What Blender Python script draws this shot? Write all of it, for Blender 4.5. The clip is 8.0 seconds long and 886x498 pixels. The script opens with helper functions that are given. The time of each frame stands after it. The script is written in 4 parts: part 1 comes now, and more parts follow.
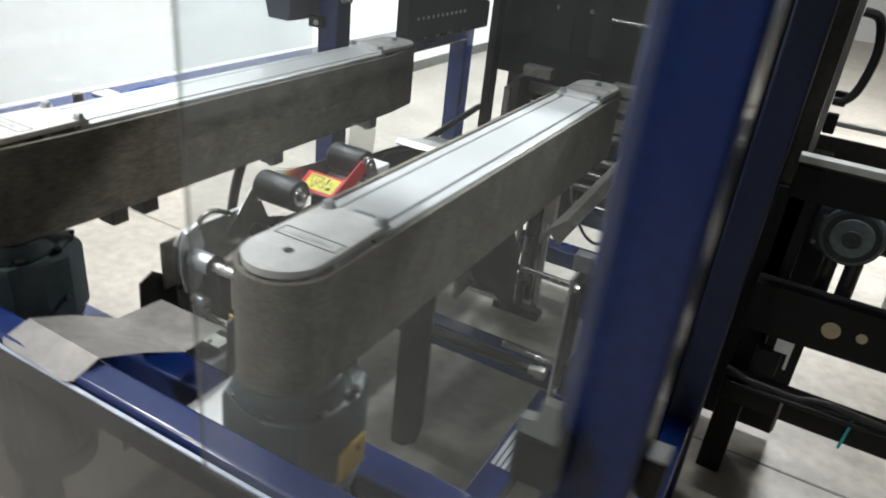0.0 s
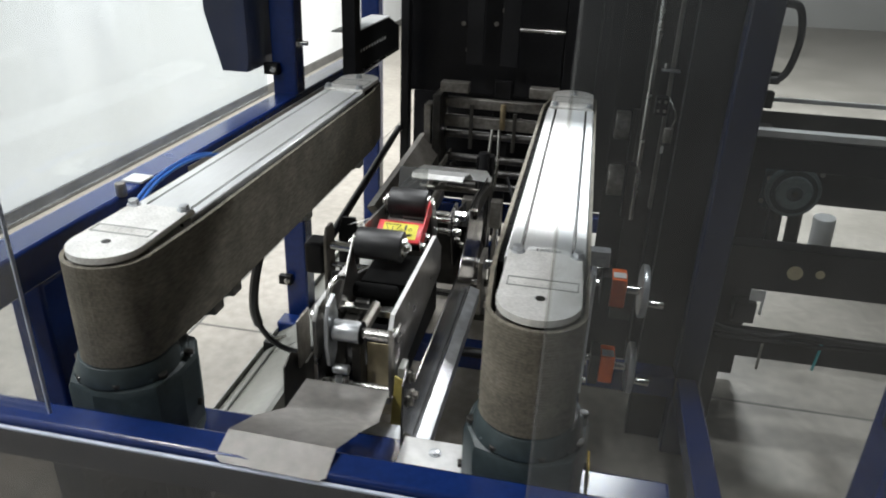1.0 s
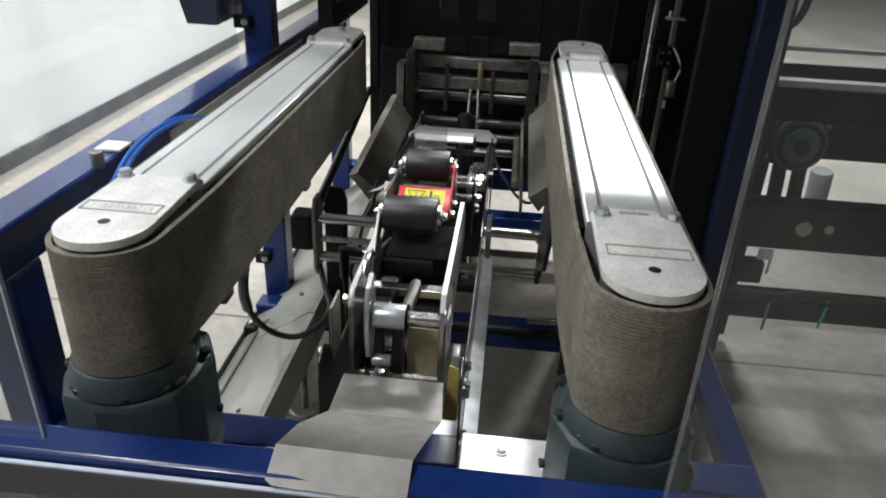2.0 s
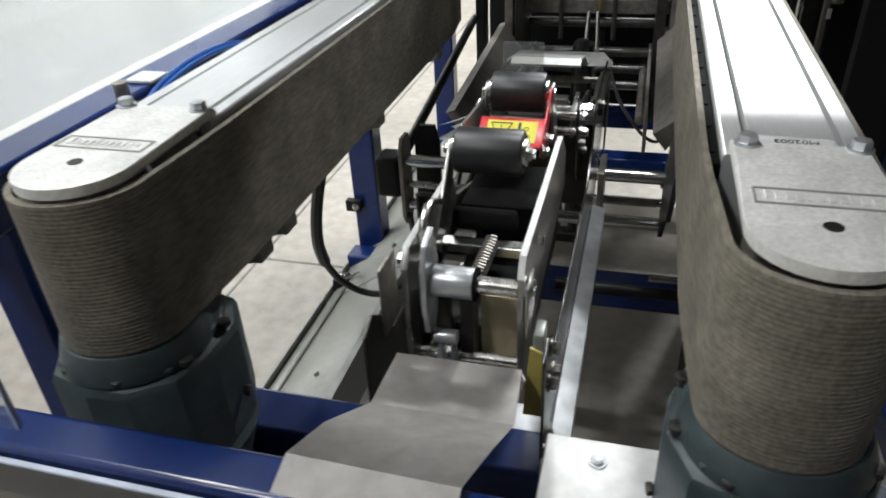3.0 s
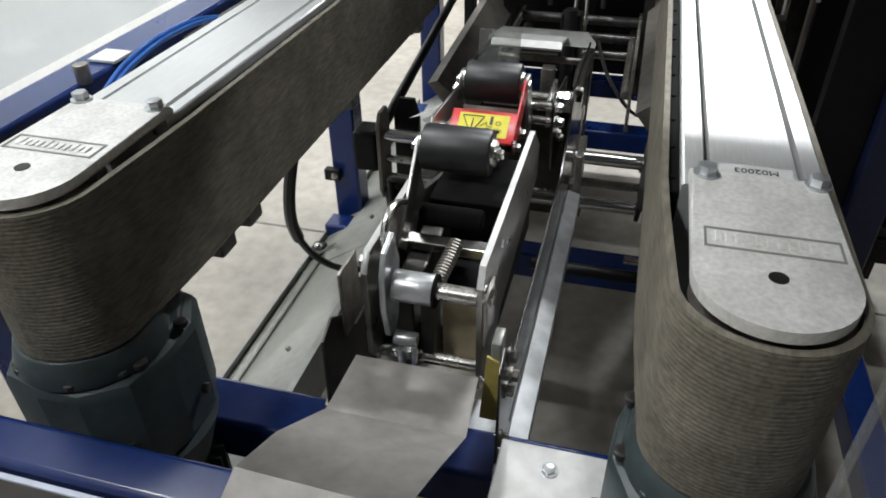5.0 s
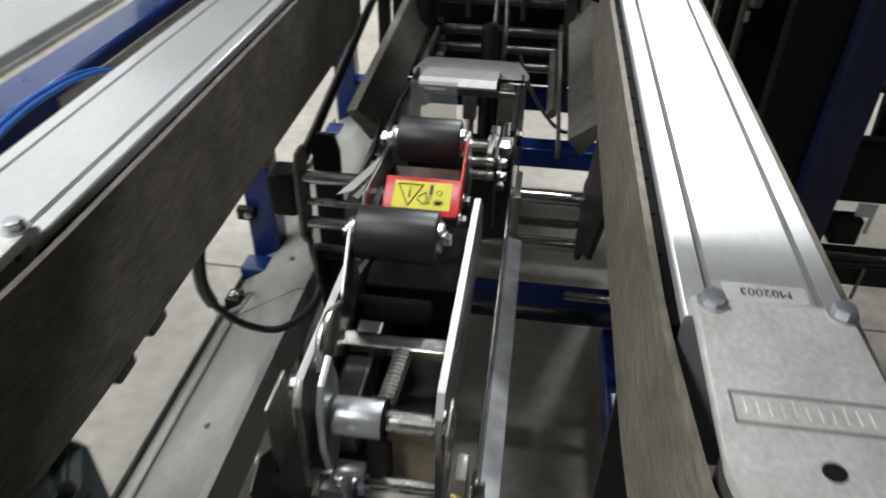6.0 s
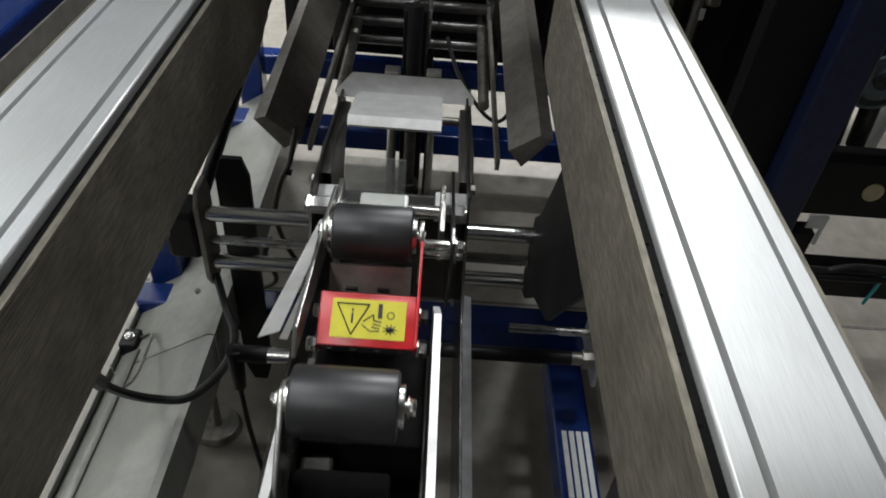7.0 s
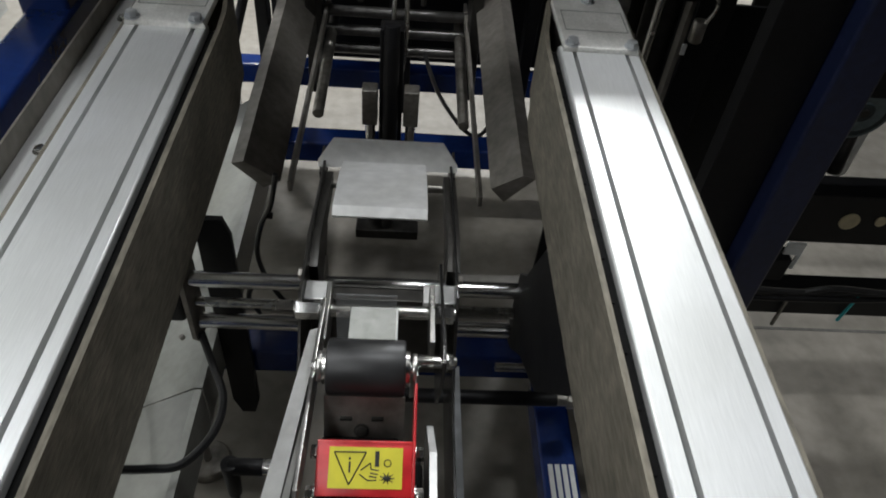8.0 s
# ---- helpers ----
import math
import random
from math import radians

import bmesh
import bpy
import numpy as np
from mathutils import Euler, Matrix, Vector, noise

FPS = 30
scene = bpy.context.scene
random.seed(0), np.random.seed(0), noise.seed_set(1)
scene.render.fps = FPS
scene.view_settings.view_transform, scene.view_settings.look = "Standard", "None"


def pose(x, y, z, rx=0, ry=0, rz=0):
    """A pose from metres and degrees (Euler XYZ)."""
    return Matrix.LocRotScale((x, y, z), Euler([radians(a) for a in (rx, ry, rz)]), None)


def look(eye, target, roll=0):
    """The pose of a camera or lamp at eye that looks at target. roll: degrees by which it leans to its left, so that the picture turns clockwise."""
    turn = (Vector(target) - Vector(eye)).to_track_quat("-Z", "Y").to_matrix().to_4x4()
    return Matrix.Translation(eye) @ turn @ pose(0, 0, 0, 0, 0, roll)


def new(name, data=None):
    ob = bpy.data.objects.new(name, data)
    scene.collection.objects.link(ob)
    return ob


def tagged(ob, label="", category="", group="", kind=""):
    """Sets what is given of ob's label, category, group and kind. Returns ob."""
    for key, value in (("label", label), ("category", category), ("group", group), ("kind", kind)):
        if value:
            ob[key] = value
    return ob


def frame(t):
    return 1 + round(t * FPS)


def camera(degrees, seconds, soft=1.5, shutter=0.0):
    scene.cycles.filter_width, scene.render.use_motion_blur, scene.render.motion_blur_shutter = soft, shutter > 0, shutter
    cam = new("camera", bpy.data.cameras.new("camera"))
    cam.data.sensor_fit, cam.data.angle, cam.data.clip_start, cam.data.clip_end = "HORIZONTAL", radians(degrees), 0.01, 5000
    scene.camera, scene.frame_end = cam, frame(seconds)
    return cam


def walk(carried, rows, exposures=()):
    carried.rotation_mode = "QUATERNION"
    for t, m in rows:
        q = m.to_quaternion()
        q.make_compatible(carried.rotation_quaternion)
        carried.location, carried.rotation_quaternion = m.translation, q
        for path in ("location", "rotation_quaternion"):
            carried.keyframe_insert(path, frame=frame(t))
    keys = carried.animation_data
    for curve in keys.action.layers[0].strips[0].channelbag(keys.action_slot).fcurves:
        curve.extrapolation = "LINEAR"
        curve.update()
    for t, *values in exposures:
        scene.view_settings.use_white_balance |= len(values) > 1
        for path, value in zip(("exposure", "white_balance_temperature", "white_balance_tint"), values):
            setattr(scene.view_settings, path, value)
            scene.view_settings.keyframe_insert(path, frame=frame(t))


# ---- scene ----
cam = camera(63.8, 8.0, soft=1.8, shutter=0.4)
PATH = [
    (0, (0.693, -0.63, 1.302), (-0.103, 0.968, 0.399), 6.5),
    (0.5, (0.452, -0.706, 1.291), (-0.139, 0.992, 0.414), 3.7),
    (1, (0.278, -0.81, 1.328), (-0.055, 0.969, 0.476), 2.2),
    (1.5, (0.148, -0.769, 1.301), (-0.062, 1.032, 0.456), 1.3),
    (1.7, (0.112, -0.747, 1.289), (-0.034, 1.045, 0.413), 2.7),
    (2.8, (0.112, -0.563, 1.177), (-0.256, 1.118, 0.158), -1.8),
    (3, (0.14, -0.522, 1.169), (-0.343, 1.108, 0.117), -3.1),
    (3.5, (0.165, -0.484, 1.188), (-0.327, 1.118, 0.097), -2.5),
    (4, (0.158, -0.485, 1.202), (-0.31, 1.101, 0.078), -1.2),
    (5.3, (0.158, -0.481, 1.216), (-0.272, 1.083, 0.045), -1.1),
    (5.5, (0.162, -0.458, 1.229), (-0.251, 1.12, 0.071), -1.7),
    (6, (0.102, -0.347, 1.23), (-0.106, 1.248, 0.042), 1.0),
    (6.5, (0.047, -0.211, 1.248), (0.116, 1.341, -0.012), 5.9),
    (7, (0.038, -0.122, 1.263), (0.094, 1.383, -0.053), 5.4),
    (7.5, (0.018, -0.037, 1.328), (0.11, 1.373, -0.088), 5.6),
    (8, (0.016, -0.012, 1.381), (0.144, 1.4, -0.03), 6.1),
]
EXPOSURES = [(0, 0.72), (0.5, 0.42), (1, 0.33), (3, 0.3), (4, 0.2), (5.5, 0.2), (6.5, -0.13), (7.5, -0.35), (8, -0.45)]
walk(cam, [(t, look(eye, target, roll)) for t, eye, target, roll in PATH], EXPOSURES)

# ---- world, lamps ----
world = bpy.data.worlds.new("hall")
world.use_nodes = True
world.node_tree.nodes["Background"].inputs[0].default_value = (0.9, 0.95, 1.0, 1)
world.node_tree.nodes["Background"].inputs[1].default_value = 0.02
scene.world = world


def area_lamp(name, at, size_x, size_y, watts, colour=(0.95, 0.98, 1.0)):
    data = bpy.data.lights.new(name, "AREA")
    data.shape, data.size, data.size_y, data.energy, data.color = "RECTANGLE", size_x, size_y, watts, colour
    ob = new(name, data)
    ob.location = at
    return ob


# ceiling lights are all out of view; places and watts assumed, tuned to brightness
# x, y, size along x, size along y, watts
LAMPS = [(-1.75, 0.55, 0.28, 1.5, 60), (-1.35, -1.9, 0.28, 1.2, 44), (-1.85, 4.0, 0.28, 1.5, 120), (0.9, 4.3, 1.1, 0.24, 330), (0.45, 0.95, 0.5, 0.12, 45), (6.0, 5.0, 0.28, 1.5, 70)]
LAMP_Z = 3.9


# ---- materials ----
def node_material(name):
    mat = bpy.data.materials.new(name)
    mat.use_nodes = True
    return mat, mat.node_tree.nodes, mat.node_tree.links, mat.node_tree.nodes["Principled BSDF"]


def surface(name, colour, rough=0.5, metal=0.0, grain=60.0, spread=0.18, stain=0.2, stain_scale=5.0, bump=0.1, stretch=(1, 1, 1), coat=0.0,
            rough_spread=0.12, ribs=None):
    """Base colour varied at two scales, roughness varied, fine relief."""
    mat, nodes, links, bsdf = node_material(name)
    coord = nodes.new("ShaderNodeTexCoord")
    mapping = nodes.new("ShaderNodeMapping")
    mapping.inputs["Scale"].default_value = stretch
    links.new(coord.outputs["Object"], mapping.inputs[0])
    fine, broad = nodes.new("ShaderNodeTexNoise"), nodes.new("ShaderNodeTexNoise")
    fine.inputs["Scale"].default_value, fine.inputs["Detail"].default_value = grain, 5
    broad.inputs["Scale"].default_value, broad.inputs["Detail"].default_value = stain_scale, 4
    links.new(mapping.outputs[0], fine.inputs[0])
    links.new(coord.outputs["Object"], broad.inputs[0])
    info = nodes.new("ShaderNodeObjectInfo")
    dark, light = [c * (1 - spread) for c in colour], [min(1, c * (1 + spread)) for c in colour]
    mix = nodes.new("ShaderNodeMix")
    mix.data_type = "RGBA"
    mix.inputs["A"].default_value, mix.inputs["B"].default_value = (*dark, 1), (*light, 1)
    crisp = nodes.new("ShaderNodeMapRange")
    crisp.inputs["From Min"].default_value, crisp.inputs["From Max"].default_value = 0.33, 0.67
    links.new(fine.outputs[0], crisp.inputs[0])
    links.new(crisp.outputs[0], mix.inputs["Factor"])
    over = nodes.new("ShaderNodeMix")
    over.data_type, over.blend_type = "RGBA", "MULTIPLY"
    ramp = nodes.new("ShaderNodeValToRGB")
    ramp.color_ramp.elements[0].position, ramp.color_ramp.elements[1].position = 0.35, 0.62
    low = 1 - stain
    ramp.color_ramp.elements[0].color, ramp.color_ramp.elements[1].color = (low, low, low * 0.98, 1), (1, 1, 1, 1)
    links.new(broad.outputs[0], ramp.inputs[0])
    over.inputs["Factor"].default_value = 1.0
    links.new(mix.outputs["Result"], over.inputs["A"])
    links.new(ramp.outputs[0], over.inputs["B"])
    links.new(over.outputs["Result"], bsdf.inputs["Base Color"])
    spreader = nodes.new("ShaderNodeMapRange")
    spreader.inputs["To Min"].default_value, spreader.inputs["To Max"].default_value = max(0.03, rough - rough_spread), min(1, rough + rough_spread)
    links.new(broad.outputs[0], spreader.inputs[0])
    links.new(spreader.outputs[0], bsdf.inputs["Roughness"])
    bsdf.inputs["Metallic"].default_value = metal
    bsdf.inputs["Coat Weight"].default_value = coat
    relief = nodes.new("ShaderNodeBump")
    relief.inputs["Strength"].default_value, relief.inputs["Distance"].default_value = bump, 0.001
    links.new(fine.outputs[0], relief.inputs["Height"])
    if ribs:
        wave = nodes.new("ShaderNodeTexWave")
        wave.bands_direction, wave.inputs["Scale"].default_value, wave.inputs["Distortion"].default_value = "Z", ribs, 0.6
        wave.inputs["Detail"].default_value = 1.0
        links.new(coord.outputs["Object"], wave.inputs[0])
        lines = nodes.new("ShaderNodeBump")
        lines.inputs["Strength"].default_value, lines.inputs["Distance"].default_value = 0.36, 0.0008
        links.new(wave.outputs[1], lines.inputs["Height"])
        links.new(relief.outputs[0], lines.inputs["Normal"])
        links.new(lines.outputs[0], bsdf.inputs["Normal"])
    else:
        links.new(relief.outputs[0], bsdf.inputs["Normal"])
    return mat


def clear_sheet(name, tint, gloss=0.10, rough=0.08, veil=0.03):
    """Polycarbonate: see-through, with a faint gloss and an uneven pale veil mixed in."""
    mat, nodes, links, bsdf = node_material(name)
    out = nodes["Material Output"]
    nodes.remove(bsdf)
    see, shine, film = nodes.new("ShaderNodeBsdfTransparent"), nodes.new("ShaderNodeBsdfGlossy"), nodes.new("ShaderNodeBsdfDiffuse")
    see.inputs[0].default_value = (*tint, 1)
    shine.inputs["Roughness"].default_value = rough
    film.inputs[0].default_value = (0.75, 0.78, 0.8, 1)
    noise_node = nodes.new("ShaderNodeTexNoise")
    noise_node.inputs["Scale"].default_value = 7
    scale = nodes.new("ShaderNodeMath")
    scale.operation = "MULTIPLY"
    scale.inputs[1].default_value = veil * 2
    links.new(noise_node.outputs[0], scale.inputs[0])
    facing = nodes.new("ShaderNodeLayerWeight")
    facing.inputs[0].default_value = 0.5
    steep = nodes.new("ShaderNodeMath")
    steep.operation = "POWER"
    steep.inputs[1].default_value = 4.0
    links.new(facing.outputs["Facing"], steep.inputs[0])
    some = nodes.new("ShaderNodeMath")
    some.operation = "MULTIPLY_ADD"
    some.inputs[1].default_value, some.inputs[2].default_value = 0.7, gloss * 0.35
    links.new(steep.outputs[0], some.inputs[0])
    a, b = nodes.new("ShaderNodeMixShader"), nodes.new("ShaderNodeMixShader")
    links.new(scale.outputs[0], a.inputs[0])
    links.new(see.outputs[0], a.inputs[1])
    links.new(film.outputs[0], a.inputs[2])
    links.new(some.outputs[0], b.inputs[0])
    links.new(a.outputs[0], b.inputs[1])
    links.new(shine.outputs[0], b.inputs[2])
    links.new(b.outputs[0], out.inputs[0])
    return mat


def lamp_glow(name, strength):
    mat, nodes, links, bsdf = node_material(name)
    bsdf.inputs["Emission Color"].default_value = (1, 0.98, 0.95, 1)
    bsdf.inputs["Emission Strength"].default_value = strength
    return mat


BLUE = surface("blue_paint", (0.006, 0.024, 0.130), 0.24, 0, 90, 0.1, 0.2, 4, 0.03, coat=0.15, rough_spread=0.08)
# own colour of the hanging housing; on the far post it stands for shade
NAVY = surface("dark_and_shaded_blue", (0.012, 0.018, 0.055), 0.4, 0, 90, 0.15, 0.2, 4, 0.05)
BELT = surface("ribbed_rubber_belt", (0.190, 0.171, 0.134), 0.75, 0, 260, 0.26, 0.3, 22, 0.4, stretch=(1, 0.22, 1), ribs=84)
CAST = surface("cast_aluminium", (0.86, 0.85, 0.82), 0.48, 0.25, 260, 0.10, 0.2, 30, 0.25)
BRUSHED = surface("brushed_aluminium", (0.80, 0.81, 0.81), 0.42, 0.55, 40, 0.05, 0.06, 9, 0.03, stretch=(30, 1, 1), rough_spread=0.05)
STEEL = surface("bright_steel", (0.66, 0.65, 0.62), 0.25, 1.0, 80, 0.15, 0.25, 20, 0.08)
DULL = surface("dull_steel", (0.36, 0.34, 0.31), 0.45, 0.9, 70, 0.2, 0.35, 14, 0.15)
SHEET = surface("stainless_sheet", (0.44, 0.43, 0.41), 0.30, 0.95, 60, 0.12, 0.2, 10, 0.06)
GALV = surface("galvanised_steel", (0.62, 0.64, 0.66), 0.34, 0.65, 30, 0.15, 0.3, 25, 0.05)
DARK = surface("dark_grey_steel", (0.06, 0.057, 0.052), 0.38, 0.5, 60, 0.2, 0.3, 9, 0.12)
GUIDE = surface("grey_brown_steel", (0.27, 0.25, 0.225), 0.50, 0.35, 60, 0.15, 0.3, 9, 0.1)
BLACK = surface("black_anodised", (0.007, 0.007, 0.008), 0.48, 0.0, 80, 0.2, 0.3, 9, 0.08)
RUBBER = surface("black_rubber", (0.022, 0.022, 0.023), 0.42, 0, 50, 0.2, 0.3, 40, 0.1)
GEAR = surface("grey_green_paint", (0.046, 0.064, 0.068), 0.45, 0, 90, 0.15, 0.35, 12, 0.2)
RED = surface("red_paint", (0.55, 0.02, 0.025), 0.35, 0, 60, 0.1, 0.25, 30, 0.05)
YELLOW = surface("yellow_sticker", (0.62, 0.56, 0.03), 0.5, 0, 50, 0.06, 0.15, 40, 0.03)
OCHRE = surface("dull_yellow_plastic", (0.45, 0.37, 0.10), 0.5, 0, 50, 0.1, 0.2, 30, 0.03)
ORANGE = surface("orange_plastic", (0.88, 0.15, 0.02), 0.45, 0, 50, 0.08, 0.1, 20, 0.04)
INK = surface("black_ink", (0.015, 0.015, 0.012), 0.5, 0, 50, 0.1, 0.1, 20, 0.02)
PAPER = surface("white_sticker", (0.72, 0.73, 0.72), 0.5, 0, 60, 0.05, 0.1, 40, 0.03)
DUCT = surface("light_grey_paint", (0.28, 0.285, 0.262), 0.34, 0, 60, 0.08, 0.2, 7, 0.08)
TRAY = surface("satin_stainless", (0.52, 0.50, 0.475), 0.54, 0.5, 60, 0.10, 0.22, 10, 0.06)
CEIL = surface("grey_ceiling", (0.14, 0.14, 0.14), 0.7, 0, 20, 0.06, 0.15, 1.0, 0.1)
BEIGE = surface("beige_tape", (0.55, 0.47, 0.30), 0.45, 0, 60, 0.1, 0.2, 20, 0.05)
BRASS = surface("dull_brass", (0.45, 0.36, 0.22), 0.4, 0.9, 60, 0.1, 0.3, 20, 0.05)
CONCRETE = surface("polished_concrete", (0.275, 0.252, 0.218), 0.50, 0, 24, 0.14, 0.22, 2.4, 0.15)
JOINT = surface("dark_joint_filler", (0.13, 0.125, 0.115), 0.8, 0, 60, 0.2, 0.3, 6, 0.2)
WALL = surface("white_wall_paint", (0.86, 0.87, 0.86), 0.55, 0, 30, 0.03, 0.06, 1.2, 0.1)
PLASTER = surface("grey_wall_paint", (0.30, 0.295, 0.28), 0.6, 0, 30, 0.05, 0.15, 1.2, 0.1)
HOSE_BLUE = surface("blue_hose", (0.02, 0.12, 0.45), 0.35, 0, 50, 0.1, 0.1, 20, 0.03)
TEAL = surface("teal_tie", (0.05, 0.45, 0.48), 0.4, 0, 50, 0.1, 0.1, 20, 0.03)
CLEAR = clear_sheet("clear_polycarbonate", (0.90, 0.92, 0.93), 0.12, 0.06, 0.028)
BLACK.node_tree.nodes["Principled BSDF"].inputs["Specular IOR Level"].default_value = 0.3
MATT = surface("matt_black_plastic", (0.005, 0.005, 0.005), 0.85, 0, 80, 0.2, 0.3, 20, 0.1)
CHROME = surface("chromed_shaft", (0.78, 0.78, 0.77), 0.20, 1.0, 60, 0.05, 0.1, 12, 0.02)
MATT.node_tree.nodes["Principled BSDF"].inputs["Specular IOR Level"].default_value = 0.1
PALE = surface("pale_zinc_plate", (0.80, 0.80, 0.79), 0.33, 0.3, 60, 0.08, 0.15, 12, 0.05)
SHAFT = surface("worn_dark_shaft", (0.13, 0.125, 0.12), 0.32, 0.8, 60, 0.2, 0.3, 12, 0.05)
SLATE = surface("dark_polished_steel", (0.15, 0.145, 0.145), 0.20, 0.9, 60, 0.15, 0.3, 10, 0.05)
SMOKED = clear_sheet("smoked_polycarbonate", (0.36, 0.35, 0.34), 0.10, 0.12, 0.08)
EDGE = surface("sheet_edge", (0.55, 0.60, 0.72), 0.3, 0, 50, 0.1, 0.1, 20, 0.03)
FILM = clear_sheet("clear_tape_film", (0.80, 0.80, 0.78), 0.10, 0.15, 0.10)
GLOW = lamp_glow("lamp_diffuser", 14)


# ---- builders ----
def thing(name, at, label, category, group=""):
    ob = new(name)
    ob.location = at
    ob.empty_display_size = 0.02
    return tagged(ob, label, category, group)


def origin(ob):
    p = Vector(ob.location)
    while ob.parent:
        ob = ob.parent
        p += ob.location
    return p


def mesh_from(name, bm, mat, smooth=True):
    bmesh.ops.recalc_face_normals(bm, faces=bm.faces)
    data = bpy.data.meshes.new(name)
    bm.to_mesh(data)
    bm.free()
    data.materials.append(mat)
    if smooth:
        data.shade_smooth()
        data.set_sharp_from_angle(angle=radians(32))
        for face in data.polygons:
            if max(abs(c) for c in face.normal) > 0.9995 and face.area > 0.00015:
                face.use_smooth = False
    return data


def part(name, bm, mat, parent, label=""):
    """Links a bmesh, laid out in the world's metres, as one mesh under a thing or a part."""
    bmesh.ops.translate(bm, vec=-origin(parent), verts=bm.verts)
    ob = new(name, mesh_from(name, bm, mat))
    ob.parent = parent
    return tagged(ob, label)


def solid(name, bm, mat, label="", category="", group="", kind=""):
    """A thing or piece of the setting that is one mesh."""
    return tagged(new(name, mesh_from(name, bm, mat)), label, category, group, kind)


def soften(bm, edges, width, segments=2):
    if width > 0:
        bmesh.ops.bevel(bm, geom=list(edges), offset=width, segments=segments, affect="EDGES", profile=0.5)


def box(lo, hi, bevel=0.0015, segments=2, bm=None):
    own = bmesh.new()
    bmesh.ops.create_cube(own, size=1)
    for v in own.verts:
        v.co = Vector([lo[k] + (hi[k] - lo[k]) * (v.co[k] + 0.5) for k in range(3)])
    soften(own, own.edges, bevel, segments)
    return merge(bm, own)


def merge(bm, own):
    if bm is None:
        return own
    data = bpy.data.meshes.new("join")
    own.to_mesh(data)
    own.free()
    bm.from_mesh(data)
    bpy.data.meshes.remove(data)
    return bm


def prism(points, axis, lo, hi, bevel=0.0, bm=None):
    """A polygon drawn in the two other axes, in their order, drawn out along an axis."""
    own = bmesh.new()
    k = "xyz".index(axis)
    rest = [i for i in range(3) if i != k]

    def at(p, d):
        co = [0, 0, 0]
        co[k], co[rest[0]], co[rest[1]] = d, p[0], p[1]
        return own.verts.new(co)

    a, b = [at(p, lo) for p in points], [at(p, hi) for p in points]
    n = len(points)
    own.faces.new(a[::-1])
    own.faces.new(b)
    for i in range(n):
        own.faces.new((a[i], a[(i + 1) % n], b[(i + 1) % n], b[i]))
    soften(own, [e for e in own.edges if len({v in a for v in e.verts}) == 1], bevel, 2)
    return merge(bm, own)


def rod(a, b, r, r2=None, sides=20, bevel=0.0, bm=None):
    """A round bar from a to b."""
    a, b = Vector(a), Vector(b)
    own = bmesh.new()
    bmesh.ops.create_cone(own, cap_ends=True, segments=sides, radius1=r, radius2=r if r2 is None else r2, depth=(b - a).length)
    if bevel:
        soften(own, [e for e in own.edges if abs(e.verts[0].co.z - e.verts[1].co.z) < 1e-6], bevel, 2)
    own.transform(Matrix.Translation((a + b) / 2) @ (b - a).to_track_quat("Z", "Y").to_matrix().to_4x4())
    return merge(bm, own)


def tube(points, r, sides=8, bm=None, steps=6):
    """A bent hose or wire through points."""
    pts = [Vector(p) for p in points]
    path = []
    for i in range(len(pts) - 1):
        p0, p1, p2, p3 = pts[max(i - 1, 0)], pts[i], pts[i + 1], pts[min(i + 2, len(pts) - 1)]
        for s in range(steps):
            t = s / steps
            path.append(0.5 * (2 * p1 + (p2 - p0) * t + (2 * p0 - 5 * p1 + 4 * p2 - p3) * t * t + (3 * p1 - p0 - 3 * p2 + p3) * t ** 3))
    path.append(pts[-1])
    own = bmesh.new()
    rings = []
    for i, p in enumerate(path):
        d = (path[min(i + 1, len(path) - 1)] - path[max(i - 1, 0)]).normalized()
        u = d.orthogonal().normalized() if not rings else (side - d * side.dot(d)).normalized()
        side, w = u, d.cross(u)
        rings.append([own.verts.new(p + r * (math.cos(2 * math.pi * k / sides) * u + math.sin(2 * math.pi * k / sides) * w)) for k in range(sides)])
    for a, b in zip(rings, rings[1:]):
        for k in range(sides):
            own.faces.new((a[k], a[(k + 1) % sides], b[(k + 1) % sides], b[k]))
    own.faces.new(rings[0][::-1])
    own.faces.new(rings[-1])
    return merge(bm, own)


def bolt(at, r=0.0065, h=0.006, up=(0, 0, 1), bm=None, washer=True):
    """A hexagon bolt head on its washer."""
    up, at = Vector(up), Vector(at)
    bm = rod(at, at + up * 0.0015, r * 1.45, bm=bm) if washer else bm
    return rod(at + up * 0.0012, at + up * h, r * 1.1, sides=6, bevel=0.0008, bm=bm)


def belt_outline(cx, y0, y1, r, side, bulge, n=16):
    """Belt seen from above: half rounds at the ends, pressed out to bulge along the box path's side."""
    front, rear = [(0.04, 0.66), (0.085, 0.88), (0.13, 1.0)], [(0.11, 1.0), (0.07, 0.8), (0.03, 0.25)]
    run = [(y0 + d, r + (bulge - r) * k) for d, k in front] + [(y1 - d, r + (bulge - r) * k) for d, k in rear]
    nose = 0.45 * (bulge - r)
    pts = [(side * r * math.cos(a), y1 + r * math.sin(a)) for a in np.linspace(0, math.pi, n)]
    pts += [(side * (r * math.cos(a) + nose * max(0.0, math.cos(a))), y0 + r * math.sin(a)) for a in np.linspace(math.pi, 2 * math.pi, n)]
    pts += [(side * x, y) for y, x in run]
    return [(cx + x, y) for x, y in pts]


